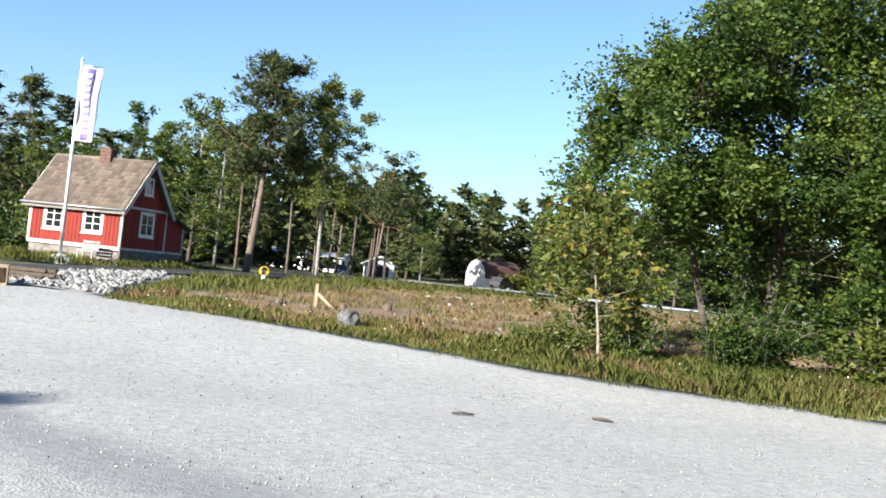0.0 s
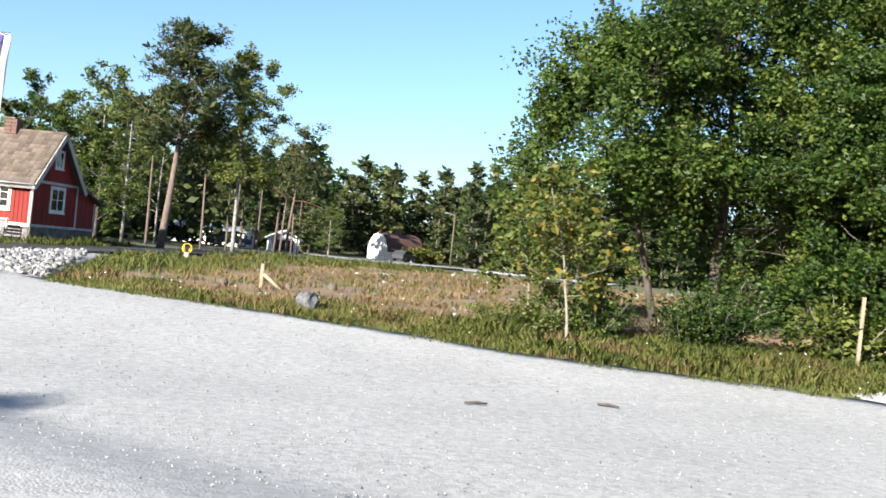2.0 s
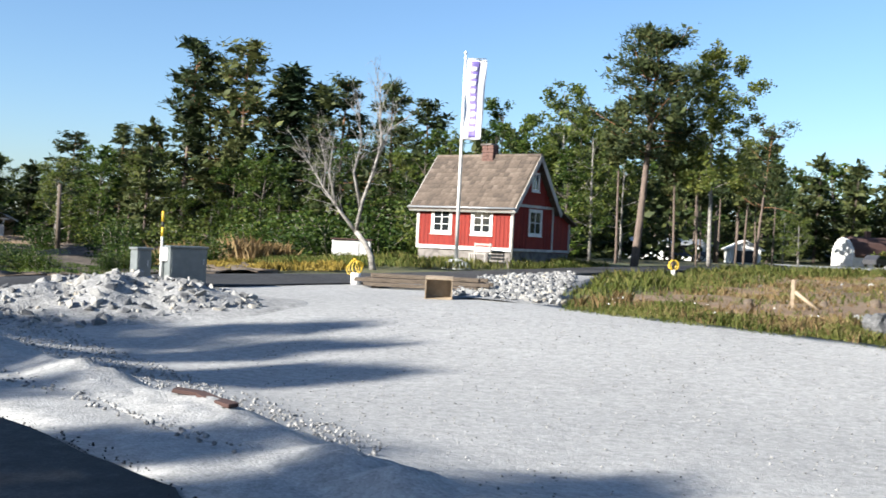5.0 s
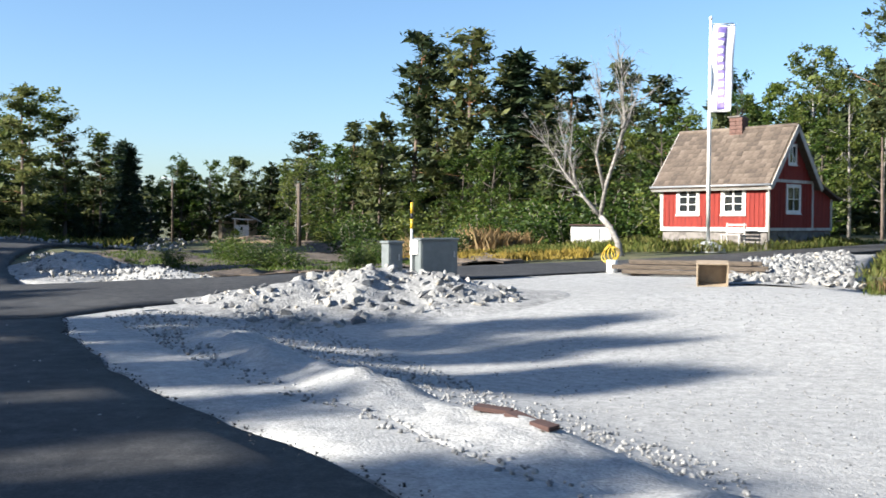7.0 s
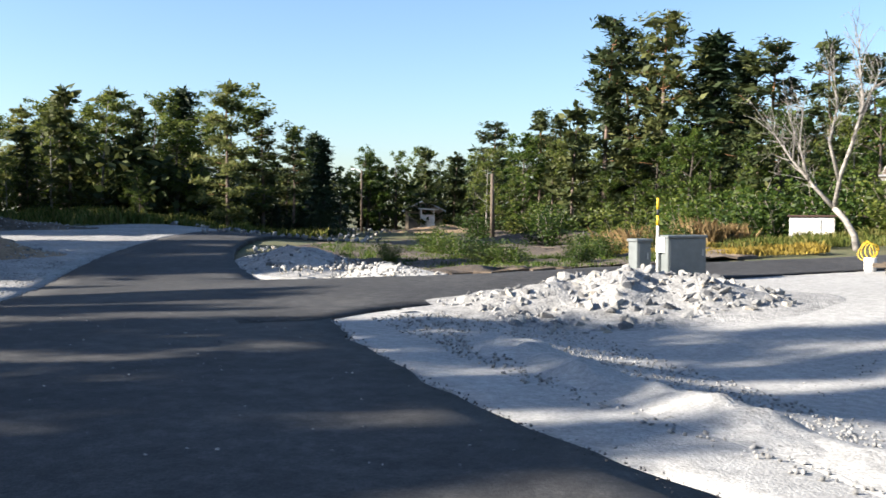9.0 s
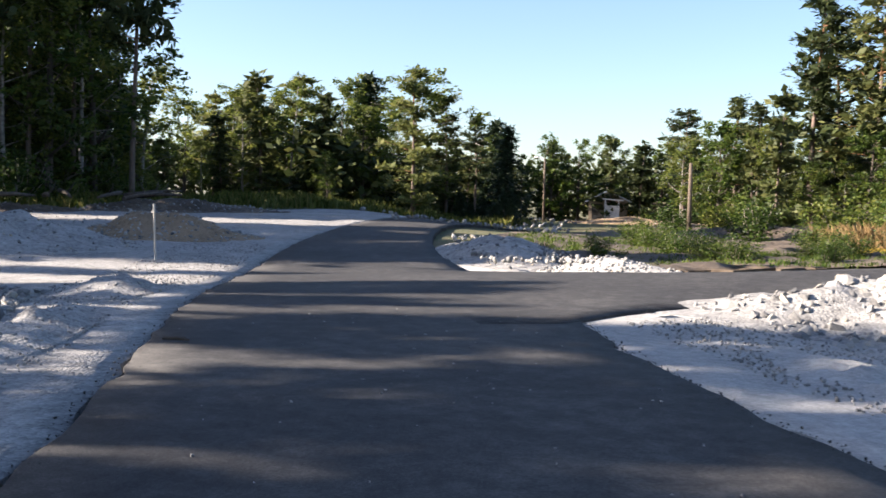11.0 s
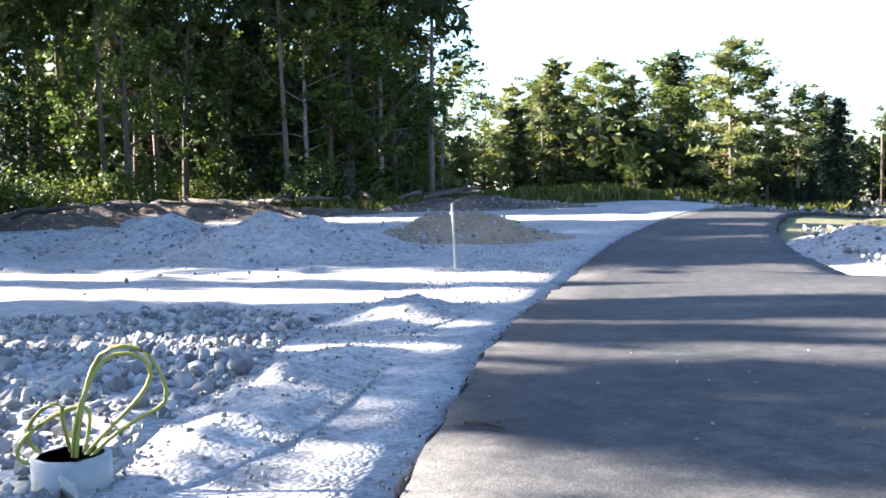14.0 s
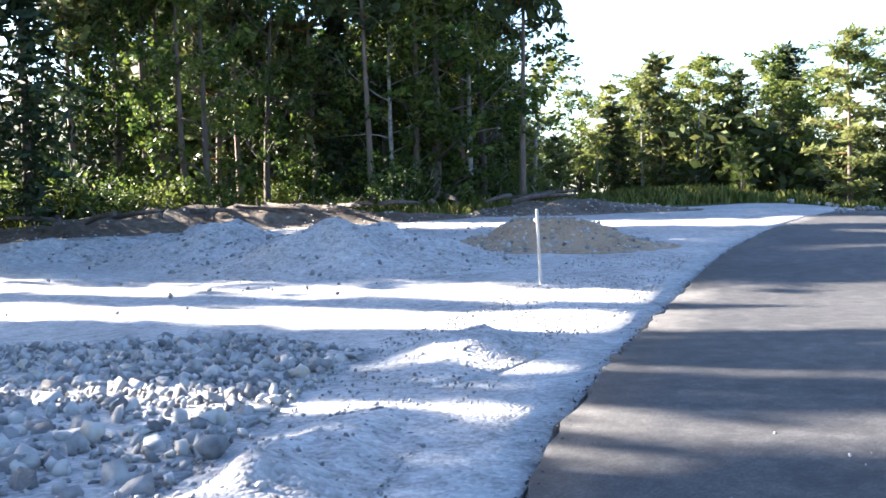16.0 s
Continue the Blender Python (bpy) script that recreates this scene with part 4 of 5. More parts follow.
# ---- stones and heaps ----
def rock_mesh(name, seed, material, r=1.0, sub=1):
    """A broken stone: flat split faces where sub is 1, a rounded boulder above that."""
    rng = np.random.default_rng(seed)
    bm = bmesh.new()
    sc = rng.uniform(0.6, 1.15, 3)
    if sub == 1:
        p = rng.normal(0, 1, (13, 3))
        p /= np.linalg.norm(p, axis=1, keepdims=True)
        p = np.clip(p * rng.uniform(0.85, 1.15, (13, 1)), -0.78, 0.78) * 1.15 * sc * (r, r, r * 0.75)
        for q in p:
            bm.verts.new(q)
        bmesh.ops.convex_hull(bm, input=bm.verts)
        loose = [v for v in bm.verts if not v.link_faces]
        bmesh.ops.delete(bm, geom=loose, context="VERTS")
        bmesh.ops.triangulate(bm, faces=bm.faces)
        bmesh.ops.recalc_face_normals(bm, faces=bm.faces)
    else:
        bmesh.ops.create_icosphere(bm, subdivisions=sub, radius=r)
        for v in bm.verts:
            k = 1 + 0.5 * noise.noise(v.co * 1.6 + Vector((seed * 3.7, 0, 0)))
            v.co = Vector((v.co.x * sc[0] * k, v.co.y * sc[1] * k, v.co.z * sc[2] * k * 0.8))
    me = bpy.data.meshes.new(name)
    bm.to_mesh(me)
    bm.free()
    me.materials.append(material)
    return me


ROCKS = [rock_mesh("stone", s, M_STONE_PIECE) for s in range(6)]


def heap_fn(cx, cy, rx, ry, h, turn, seed, lump=0.25):
    c, s = math.cos(radians(turn)), math.sin(radians(turn))

    def f(x, y):
        a, b = ((x - cx) * c + (y - cy) * s) / rx, (-(x - cx) * s + (y - cy) * c) / ry
        d = math.hypot(a, b)
        k = float(sm(np.float64(1 - d)))
        return h * k * (1 + lump * noise.noise((x * 0.9, y * 0.9, seed)) * 1.6) + 0.12 * k * noise.noise((x * 3, y * 3, seed))
    return f


def heap(name, cx, cy, rx, ry, h, turn, seed, material, label, category, lump=0.25, n=44, up=0.0):
    """A tipped heap that rests on the land and dies out at its foot."""
    f = heap_fn(cx, cy, rx, ry, h, turn, seed, lump)
    c, s = math.cos(radians(turn)), math.sin(radians(turn))
    v, fa = [], []
    for i in range(n + 1):
        for j in range(n + 1):
            a, b = (i / n * 2 - 1), (j / n * 2 - 1)
            q = max(abs(a), abs(b)) / (math.hypot(a, b) + 1e-9)
            a, b = a * q * rx * 1.02, b * q * ry * 1.02
            x, y = cx + a * c - b * s, cy + a * s + b * c
            edge = max(abs(i / n * 2 - 1), abs(j / n * 2 - 1)) > 0.98
            v.append((x - cx, y - cy, ht(x, y) + up + f(x, y) - (0.12 if edge else -0.015) - ht(cx, cy)))
    for i in range(n):
        for j in range(n):
            fa.append((i * (n + 1) + j, (i + 1) * (n + 1) + j, (i + 1) * (n + 1) + j + 1, i * (n + 1) + j + 1))
    ob = new(name, mesh_of(name, v, fa, material, True))
    ob.location = (cx, cy, ht(cx, cy))
    return tagged(ob, label, category), f


def strew(owner, spots, name="stone"):
    """Single stones, as parts of a thing: place, size."""
    o = owner.matrix_world.translation if owner.parent is None else Vector()
    for x, y, z, r in spots:
        ob = new(name, ROCKS[rt.randrange(6)])
        ob.parent = owner
        ob.matrix_basis = pose(x - owner.location.x, y - owner.location.y, z - owner.location.z, rt.uniform(0, 360), rt.uniform(0, 40), rt.uniform(0, 360)) @ Matrix.Scale(r, 4)


def stone_stuff(name, spots, label, parent=None, material=None, sub=1, kind="stuff"):
    """Many stones in one mesh: rows of x, y, z, size."""
    base = []
    for s in range(5):
        me = rock_mesh("tmp", s + 10, M_STONE, 1.0, sub)
        v = np.array([p.co for p in me.vertices])
        base.append((v, np.array([tuple(p.vertices) for p in me.polygons])))
        bpy.data.meshes.remove(me)
    rng = np.random.default_rng(len(spots))
    V, F, off = [], [], 0
    for x, y, z, r in spots:
        v, f = base[rng.integers(5)]
        m = np.array(Euler(rng.uniform(0, 6.28, 3)).to_matrix())
        V.append(v @ m.T * r * rng.uniform(0.8, 1.2, 3) + (x, y, z))
        F.append(f + off)
        off += len(v)
    me = bpy.data.meshes.new(name)
    V, F = np.concatenate(V).astype(np.float32), np.concatenate(F).astype(np.int32)
    me.vertices.add(len(V)), me.loops.add(F.size), me.polygons.add(len(F))
    me.vertices.foreach_set("co", V.ravel())
    me.loops.foreach_set("vertex_index", F.ravel())
    me.polygons.foreach_set("loop_start", np.arange(0, F.size, 3, dtype=np.int32))
    me.update(calc_edges=True)
    me.materials.append(material or M_STONE)
    ob = new(name, me)
    if parent is not None:
        ob.parent = parent
        ob.matrix_parent_inverse = Matrix.Translation(-parent.location)
    return tagged(ob, label, "stones" if parent is None else "", kind=kind)


def inside(poly, x, y):
    c = False
    for (x1, y1), (x2, y2) in zip(poly, poly[1:] + poly[:1]):
        if (y1 > y) != (y2 > y) and x < (x2 - x1) * (y - y1) / (y2 - y1) + x1:
            c = not c
    return c


def spread(poly, n, seed):
    r = random.Random(seed)
    xs, ys = [p[0] for p in poly], [p[1] for p in poly]
    out = []
    while len(out) < n:
        x, y = r.uniform(min(xs), max(xs)), r.uniform(min(ys), max(ys))
        if inside(poly, x, y):
            out.append((x, y))
    return out


# Rubble bank round the cable cabinets.
bank, bank_f = heap("rubble_bank", -17.0, 20.9, 4.3, 2.3, 0.62, 42, 3.0, M_FINES, "bank of blasted grey rubble round the cable cabinets", "rubble", 0.45)
spots = []
for x, y in spread([(-19.6, 18.6), (-16.4, 17.9), (-14.0, 22.2), (-15.6, 24.0), (-18.0, 22.2)], 1500, 4):
    spots.append((x, y, ht(x, y) + bank_f(x, y) - 0.01, rt.choice((0.015, 0.02, 0.025, 0.03, 0.04, 0.06, 0.08, 0.13)) * rt.uniform(0.7, 1.2)))
spots.sort(key=lambda s: -s[3])
strew(bank, spots[:240])
stone_stuff("small_stones", spots[240:], "", bank)
# Low gravel ridge along the yard side of the road.
for k, (cx, cy, rx, ry, h, tn) in enumerate([(-9.0, 11.8, 2.1, 0.75, 0.3, -32), (-11.4, 13.0, 1.9, 0.7, 0.33, -28), (-13.4, 14.1, 1.5, 0.7, 0.3, -32), (-6.6, 10.1, 1.9, 0.7, 0.3, -32), (-15.2, 15.4, 1.6, 0.8, 0.22, -36)]):
    heap("gravel_ridge", cx, cy, rx * 1.3, ry, h * 0.55, tn, 7.0 + k, M_GRAVEL, "low ridge of grey gravel beside the road", "gravel", 0.3, 30)
# Heaps on the left plots.
for name, cx, cy, rx, ry, h, tn, mt, lb in [
        ("gravel_heap", -41.3, 14.3, 4.8, 3.6, 1.0, 60, M_FINES, "long heap of grey crushed stone"),
        ("gravel_heap", -46.0, 11.6, 4.4, 3.2, 0.95, 50, M_FINES, "heap of grey crushed stone at the plot's edge"),
        ("gravel_heap", -50, 8.0, 7.0, 2.6, 0.5, 100, M_FINES, "bank of grey stone before the wood"),
        ("sand_heap", -42.8, 20.4, 3.8, 2.4, 0.75, 40, M_SAND, "heap of brown sandy soil beside the road"),
        ("soil_bank", -60.5, 12, 14, 2.6, 0.9, 84, M_SOIL, "dark bank of dug soil before the wood"),
        ("soil_bank", -58, 28, 6, 2.4, 0.6, 60, M_SOIL, "bank of brown soil and stones"),
        ("gravel_heap", -32.2, 26.6, 5.4, 2.2, 0.5, -38, M_FINES, "island of grey gravel and stone in the road's curve"),
        ("gravel_heap", -25.4, 23.4, 2.4, 1.0, 0.3, -10, M_GRAVEL, "small pale gravel heap on the verge"),
        ("gravel_heap", -27.6, 12.6, 2.3, 0.95, 0.28, -35, M_FINES, "small ridge of grey gravel beside the road"),
        ("gravel_heap", -22.6, 9.6, 3.0, 0.65, 0.2, -32, M_FINES, "ridge of grey gravel along the road"),
        ("sand_heap", -26.6, 6.9, 1.9, 0.8, 0.16, 10, M_SAND, "low patch of brown sand among the stones"),
        ("sand_heap", -67.5, 75.5, 5.5, 2.6, 0.45, 40, M_SAND, "pale heap of dug sand before the site hut"),
        ("soil_heap", -71, 84.5, 9, 4, 0.8, 0, M_SAND, "heap of ochre soil by the site hut"),
        ("soil_bank", -40, 57, 10, 4, 0.7, 24, M_SOIL, "bank of brown soil with roots")]:
    hp, hf = heap(name, cx, cy, rx, ry, h, tn, cx * 0.37, mt, lb, "heap", 0.35)
    ca, sa = math.cos(radians(tn)), math.sin(radians(tn))
    sp = []
    fine = 0.45 if cx > -30 and mt is M_FINES else 1.0
    for k in range(420 if cx > -62 else 60):
        q, a = math.sqrt(rt.random()) * 0.95, rt.uniform(0, 6.28)
        ax, ay = q * math.cos(a) * rx, q * math.sin(a) * ry
        x, y = cx + ax * ca - ay * sa, cy + ax * sa + ay * ca
        sp.append((x, y, ht(x, y) + hf(x, y) + 0.01, (0.03 + 0.05 * rt.random() ** 2) * (1.3 if cx < -40 else 1) * fine))
    stone_stuff("small_stones", sp, "", hp)
# Field of blasted stone beside the road.
F_STONE = [(-19.0, 7.2), (-21.5, 8.3), (-24.5, 9.9), (-28.5, 11.6), (-31, 10.5), (-32, 6), (-27, 3.2), (-21, 3.0), (-18, 5)]
spots = []
for x, y in spread(F_STONE, 6000, 6):
    spots.append((x, y, ht(x, y) + 0.045, rt.choice((0.02, 0.03, 0.035, 0.045, 0.06, 0.1)) * rt.uniform(0.7, 1.25)))
near = sorted(spots, key=lambda s: math.hypot(s[0] + 21.5, s[1] - 6.5) - 25 * s[3])
field = tagged(part("stone_bed", loft("stone_bed", [(-18.5, 7.0), (-22, 8.6), (-28.5, 11.7)], [(-18, 4.5), (-24, 2.8), (-32, 6)], 50, 24, 0.03, M_FINES, 0.05, 0.1, 0.035), M_FINES), "bed of loose blasted grey stones beside the road", "stones")
strew(field, near[:280])
stone_stuff("small_stones", near[280:], "", field)
wr = new("boulder", ROCKS[0])
wr.matrix_world = pose(-27.8, 11.2, ht(-27.8, 11.2) + 0.06, 0, 0, 40) @ Matrix.Diagonal((0.26, 0.2, 0.14, 1))
tagged(wr, "pale flat stone on the gravel", "stone")
# Rip-rap between yard, road and meadow.
F_RIP = [(-11.9, 27.0), (-8.8, 26.6), (-9.4, 29), (-10.6, 37), (-11.6, 42), (-13.3, 35.5)]
spots = [(x, y, ht(x, y) + 0.08, rt.uniform(0.05, 0.13)) for x, y in spread(F_RIP, 1100, 8)]
spots.sort(key=lambda s: s[1])
rip = tagged(part("stone_bed", loft("rip_rap_bed", [(-12.2, 26.6), (-13.3, 35.5), (-11.6, 42)], [(-8.7, 26.3), (-9.4, 30), (-10.6, 42)], 30, 14, 0.03, M_FINES, 0.05, 0.1, 0.1), M_FINES), "strip of broken grey rock between yard and road", "stones")
strew(rip, spots[:260])
stone_stuff("small_stones", spots[260:], "", rip)
# Scattered chippings on the yard and the shoulders.
YARD = [(-3, 8), (9, 8), (12, 17), (2.7, 20.6), (-5, 23.6), (-9, 25.4), (-12.5, 24), (-12, 16), (-7, 11.5)]
sp = [(x, y, ht(x, y) + 0.028, rt.uniform(0.006, 0.016)) for x, y in spread(YARD, 5500, 9)]
stone_stuff("chippings", sp, "loose grey chippings over the yard", None, M_CHIP, 1)
SHOULDER = [(-15.5, 6.0), (-26, 12.6), (-38, 22.0), (-40, 20), (-28, 11), (-17, 4.5)]
sp = [(x, y, ht(x, y) + 0.03, rt.uniform(0.008, 0.024)) for x, y in spread(SHOULDER, 3600, 10)]
stone_stuff("chippings", sp, "loose grey chippings along the road's edge", None, M_CHIP, 1)
VERGE = [(-7, 9.9), (-13.2, 12.9), (-19, 16.4), (-18.3, 20), (-13, 16.5), (-7.5, 12.5)]
sp = [(x, y, ht(x, y) + 0.03, rt.uniform(0.01, 0.028)) for x, y in spread(VERGE, 3200, 12)]
stone_stuff("chippings", sp, "loose grey stones on the gravel verge", None, M_CHIP, 1)
PLOT = [(-34, 6), (-34, 15), (-42, 20), (-58, 24), (-60, 4), (-45, 1)]
sp = [(x, y, ht(x, y) + 0.05, rt.uniform(0.02, 0.06)) for x, y in spread(PLOT, 300, 13)]
stone_stuff("scattered_stones", sp, "grey stones scattered over the plots", None, M_STONE, 1)
ISL = [(-24, 22.8), (-29, 22.9), (-37, 28.4), (-35, 29.5), (-27, 25.5)]
sp = [(x, y, ht(x, y) + 0.25, rt.uniform(0.03, 0.1)) for x, y in spread(ISL, 260, 14)]
stone_stuff("scattered_stones", sp, "grey stones in the road's curve", None, M_STONE, 1)
SITE = [(-60, 40), (-48, 34), (-42, 40), (-56, 56), (-76, 78), (-84, 74)]
sp = [(x, y, ht(x, y) + 0.12, rt.uniform(0.06, 0.2)) for x, y in spread(SITE, 240, 15)]
stone_stuff("scattered_stones", sp, "pale boulders along the edge of the site", None, M_STONE, 1)

# Ground of the north-west field and of the dry meadow.
tagged(part("bare_field", loft("bare_field", [(-24, 22.7), (-22, 25), (-20.2, 29), (-19.5, 33)], [(-38, 31.2), (-46, 42), (-56, 62), (-66, 82)], 40, 60, 0.02, M_SOIL, 0.2, 0.05, 0.18), M_SOIL), "dark bare soil of the cleared field", "soil", kind="structure")
DRY = [(-7.2, 29), (-4, 27.4), (2.5, 26.2), (12, 30), (30, 40), (26, 56), (3, 66), (-4, 56), (-8.6, 44)]
tagged(part("dry_meadow", loft("dry_meadow", [(-7.4, 29), (-3, 27.0), (3, 25.6), (9, 27), (24, 36)], [(-9, 44), (-4, 55), (2, 64), (14, 64), (30, 58)], 60, 40, 0.015, M_DRYGROUND, 0.2, 0.08, 0.12), M_DRYGROUND), "dry brownish meadow with bare patches", "meadow", kind="structure")


def grass(name, poly, n, seed, h, material, label, blades=5, width=0.02, lift=0.0):
    """Tufts of bent blades strewn over an area, in one mesh."""
    rng = np.random.default_rng(seed)
    pts = np.array(spread(poly, n, seed))
    keep = np.array([noise.noise((x * 0.35, y * 0.35, seed)) + rng.uniform(-0.45, 0.6) > 0 for x, y in pts])
    pts = pts[keep]
    c = np.repeat(pts, blades, 0)
    m = len(c)
    c = c + rng.normal(0, 0.09, (m, 2))
    z = land(c[:, 0], c[:, 1]) - 0.03 + lift
    a = rng.uniform(0, 6.28, m)
    patch = np.repeat(np.array([noise.noise((x * 0.7, y * 0.7, seed + 9.0)) for x, y in pts]), blades)
    k = h * rng.uniform(0.45, 1.25, m) * np.clip(1 + 1.1 * patch, 0.35, 2.2)
    bend = rng.uniform(0.1, 0.6, m) * k
    s = np.stack([-np.sin(a), np.cos(a)], 1) * width * rng.uniform(0.7, 1.4, (m, 1))
    d = np.stack([np.cos(a), np.sin(a)], 1)
    p0, p1 = np.c_[c - s, z], np.c_[c + s, z]
    q1, q0 = np.c_[c + d * bend[:, None] * 0.35 + s * 0.8, z + k * 0.6], np.c_[c + d * bend[:, None] * 0.35 - s * 0.8, z + k * 0.6]
    tip = np.c_[c + d * bend[:, None], z + k]
    v = np.stack([p0, p1, q1, tip, q0], 1).reshape(-1, 3)
    return tagged(new(name, from_arrays(name, v, 5, material)), label, "grass", kind="stuff")


EDGE = [(14, 17.2), (9.4, 19.3), (7.2, 20.1), (2.7, 20.9), (-0.8, 22.6), (-4.7, 24.1), (-8.6, 25.7), (-9.3, 29), (-7.4, 29.5), (-4, 27.6), (2.5, 26.6), (12, 27)]
grass("grass", EDGE, 16000, 3, 0.14, M_GRASS, "green grass along the yard's edge", 6, 0.008)
grass("dry_grass", EDGE, 4000, 33, 0.2, M_DRYGRASS, "dry straw among the green grass", 4, 0.006)
grass("dry_grass", DRY, 22000, 4, 0.15, M_DRYGRASS, "dry reddish grass of the meadow", 4, 0.012)
grass("grass", DRY, 6000, 34, 0.16, M_GRASS, "green tufts in the dry meadow", 5, 0.012)
grass("grass", [(-9.3, 29), (-10.3, 42), (-5, 58), (3, 68), (6, 60), (-3, 50), (-7, 32)], 4000, 5, 0.28, M_GRASS, "thin green grass of the meadow", 5, 0.012)
grass("grass", [(-19.5, 39), (-13.6, 45), (-11.8, 52), (-16, 52.5), (-26, 50), (-32, 47), (-30, 41), (-21, 36)], 9000, 6, 0.28, M_GRASS, "long green grass round the cottage", 5, 0.014)
grass("yellow_grass", [(-20.4, 32), (-18.4, 36), (-21, 39), (-27, 43), (-29, 40), (-25, 35)], 5200, 7, 0.18, M_YELLOWGRASS, "yellow flowering weeds beside the side road", 5, 0.025)
grass("dry_grass", [(-24, 39), (-24, 43), (-30, 49), (-34, 47), (-29, 41)], 2200, 8, 0.8, M_DRYGRASS, "tall withered brown weeds", 5, 0.04)
grass("grass", [(-24, 24), (-21, 27), (-20.6, 31), (-30, 40), (-44, 46), (-40, 34), (-30, 28)], 4500, 9, 0.14, M_LEAF, "rough dark weeds on the bare field", 5, 0.012)
grass("grass", [(-62, -2), (-60, 18), (-58, 32), (-66, 36), (-74, 20), (-72, -2)], 4000, 10, 0.5, M_GRASS, "grass and ferns on the floor of the wood", 5, 0.04)
grass("grass", [(-58, 32), (-60, 52), (-66, 62), (-76, 50), (-70, 34)], 4000, 11, 0.5, M_GRASS, "grass under the edge of the wood", 5, 0.05)
grass("grass", [(9, 19.6), (3, 21.2), (0, 23), (3, 26), (14, 24), (18, 18)], 9000, 12, 0.24, M_GRASS, "tall grass and herbs under the bushes", 5, 0.01)
fl = [(x, y, ht(x, y) + rt.uniform(0.12, 0.25), rt.uniform(0.012, 0.028)) for x, y in spread(EDGE, 60, 21)]
stone_stuff("flower_heads", fl, "white flower heads in the grass", None, M_WHITE, 1)
sp = [(x, y, ht(x, y) + 0.03, rt.uniform(0.04, 0.16)) for x, y in spread(DRY, 170, 22)]
stone_stuff("meadow_stones", sp, "pale stones lying in the dry meadow", None, M_STONE, 1)
rk = new("boulder", rock_mesh("boulder", 33, M_STONE_PIECE, 1.0, 3))
rk.matrix_world = pose(-2.35, 25.2, ht(-2.35, 25.2) + 0.12, 0, 0, 30) @ Matrix.Diagonal((0.34, 0.28, 0.34, 1))
tagged(rk, "dark lichened boulder at the grass edge", "stone")

# ---- cable cabinets ----
def cabinet(x, y, w, d, h, turn, label, base=0.0):
    c = thing("cable_cabinet", pose(x, y, ht(x, y) + base, 0, 0, turn), label, "cabinet", "cable cabinets")
    part("body", boxed((-w / 2, -d / 2, -0.5), (w / 2, d / 2, h - 0.06), 0.012), M_CAB, c)
    part("lid", boxed((-w / 2 - 0.03, -d / 2 - 0.03, h - 0.06), (w / 2 + 0.03, d / 2 + 0.03, h), 0.015), M_CAB, c)
    dr = part("door", boxed((-w / 2 + 0.04, -d / 2 - 0.012, 0.16), (w / 2 - 0.04, -d / 2 + 0.002, h - 0.1), 0.004), M_CAB, c)
    part("handle", boxed((w / 2 - 0.12, -d / 2 - 0.03, h * 0.55), (w / 2 - 0.09, -d / 2 - 0.01, h * 0.55 + 0.14)), M_GALV, dr)
    part("plinth", boxed((-w / 2 + 0.01, -d / 2 + 0.01, -0.5), (w / 2 - 0.01, d / 2 - 0.012, 0.12)), M_GALV, c)
    return c


cabinet(-17.95, 23.35, 0.36, 0.3, 0.95, 66, "narrow grey cable cabinet standing in rubble", 0.05)
cabinet(-17.7, 24.75, 1.0, 0.36, 0.98, 64, "wide grey-green cable cabinet standing in rubble", 0.0)
mk = thing("marker_pole", pose(-18.05, 24.3, ht(-18.05, 24.3)), "white marker pole with yellow bands", "pole")
part("pole", tube(bmesh.new(), [(0, 0, -0.2), (0, 0, 1.2)], [0.03, 0.03], 8), M_WHITE, mk)
part("band", tube(bmesh.new(), [(0, 0, 1.2), (0, 0, 1.42)], [0.031, 0.031], 8), M_YELLOW, mk)
part("band", tube(bmesh.new(), [(0, 0, 1.42), (0, 0, 1.55)], [0.03, 0.03], 8), M_BLACK, mk)
part("band", tube(bmesh.new(), [(0, 0, 1.55), (0, 0, 1.8)], [0.031, 0.031], 8), M_YELLOW, mk)
part("sign_plate", boxed((-0.02, -0.05, 0.62), (0.2, -0.02, 0.95), 0.01), M_WHITE, mk)

# ---- timber, crate, hoses ----
stack = thing("timber_stack", pose(-13.2, 29.3, ht(-13.2, 29.3), 0, 0, 10), "stack of weathered timber beams at the yard's edge", "timber")
for k, (y, z, l, w) in enumerate([(-0.45, 0.2, 3.6, 0.24), (-0.15, 0.2, 3.3, 0.22), (0.15, 0.2, 3.7, 0.26), (0.42, 0.2, 3.2, 0.2), (-0.1, 0.31, 3.0, 0.26), (0.25, 0.31, 3.4, 0.24), (-0.75, 0.1, 3.0, 0.2)]):
    part("beam", boxed((-l / 2 + 0.1 * (k % 3), y - w / 2, z - 0.05), (l / 2, y + w / 2, z + 0.05), 0.012, Matrix.Rotation(radians(rt.uniform(-2, 2)), 4, "Z")), M_WOOD, stack)
for x in (-1.2, 1.1):
    part("bearer", boxed((x - 0.1, -0.7, -0.05), (x + 0.1, 0.6, 0.145), 0.01), M_WOOD, stack)
crate = thing("wooden_crate", pose(-11.75, 26.2, ht(-11.75, 26.2) + 0.03, 8, 0, 18), "small open wooden crate tipped on its side", "crate")
part("base_board", boxed((-0.3, 0.2, 0), (0.3, 0.225, 0.5)), M_NEWWOOD, crate)
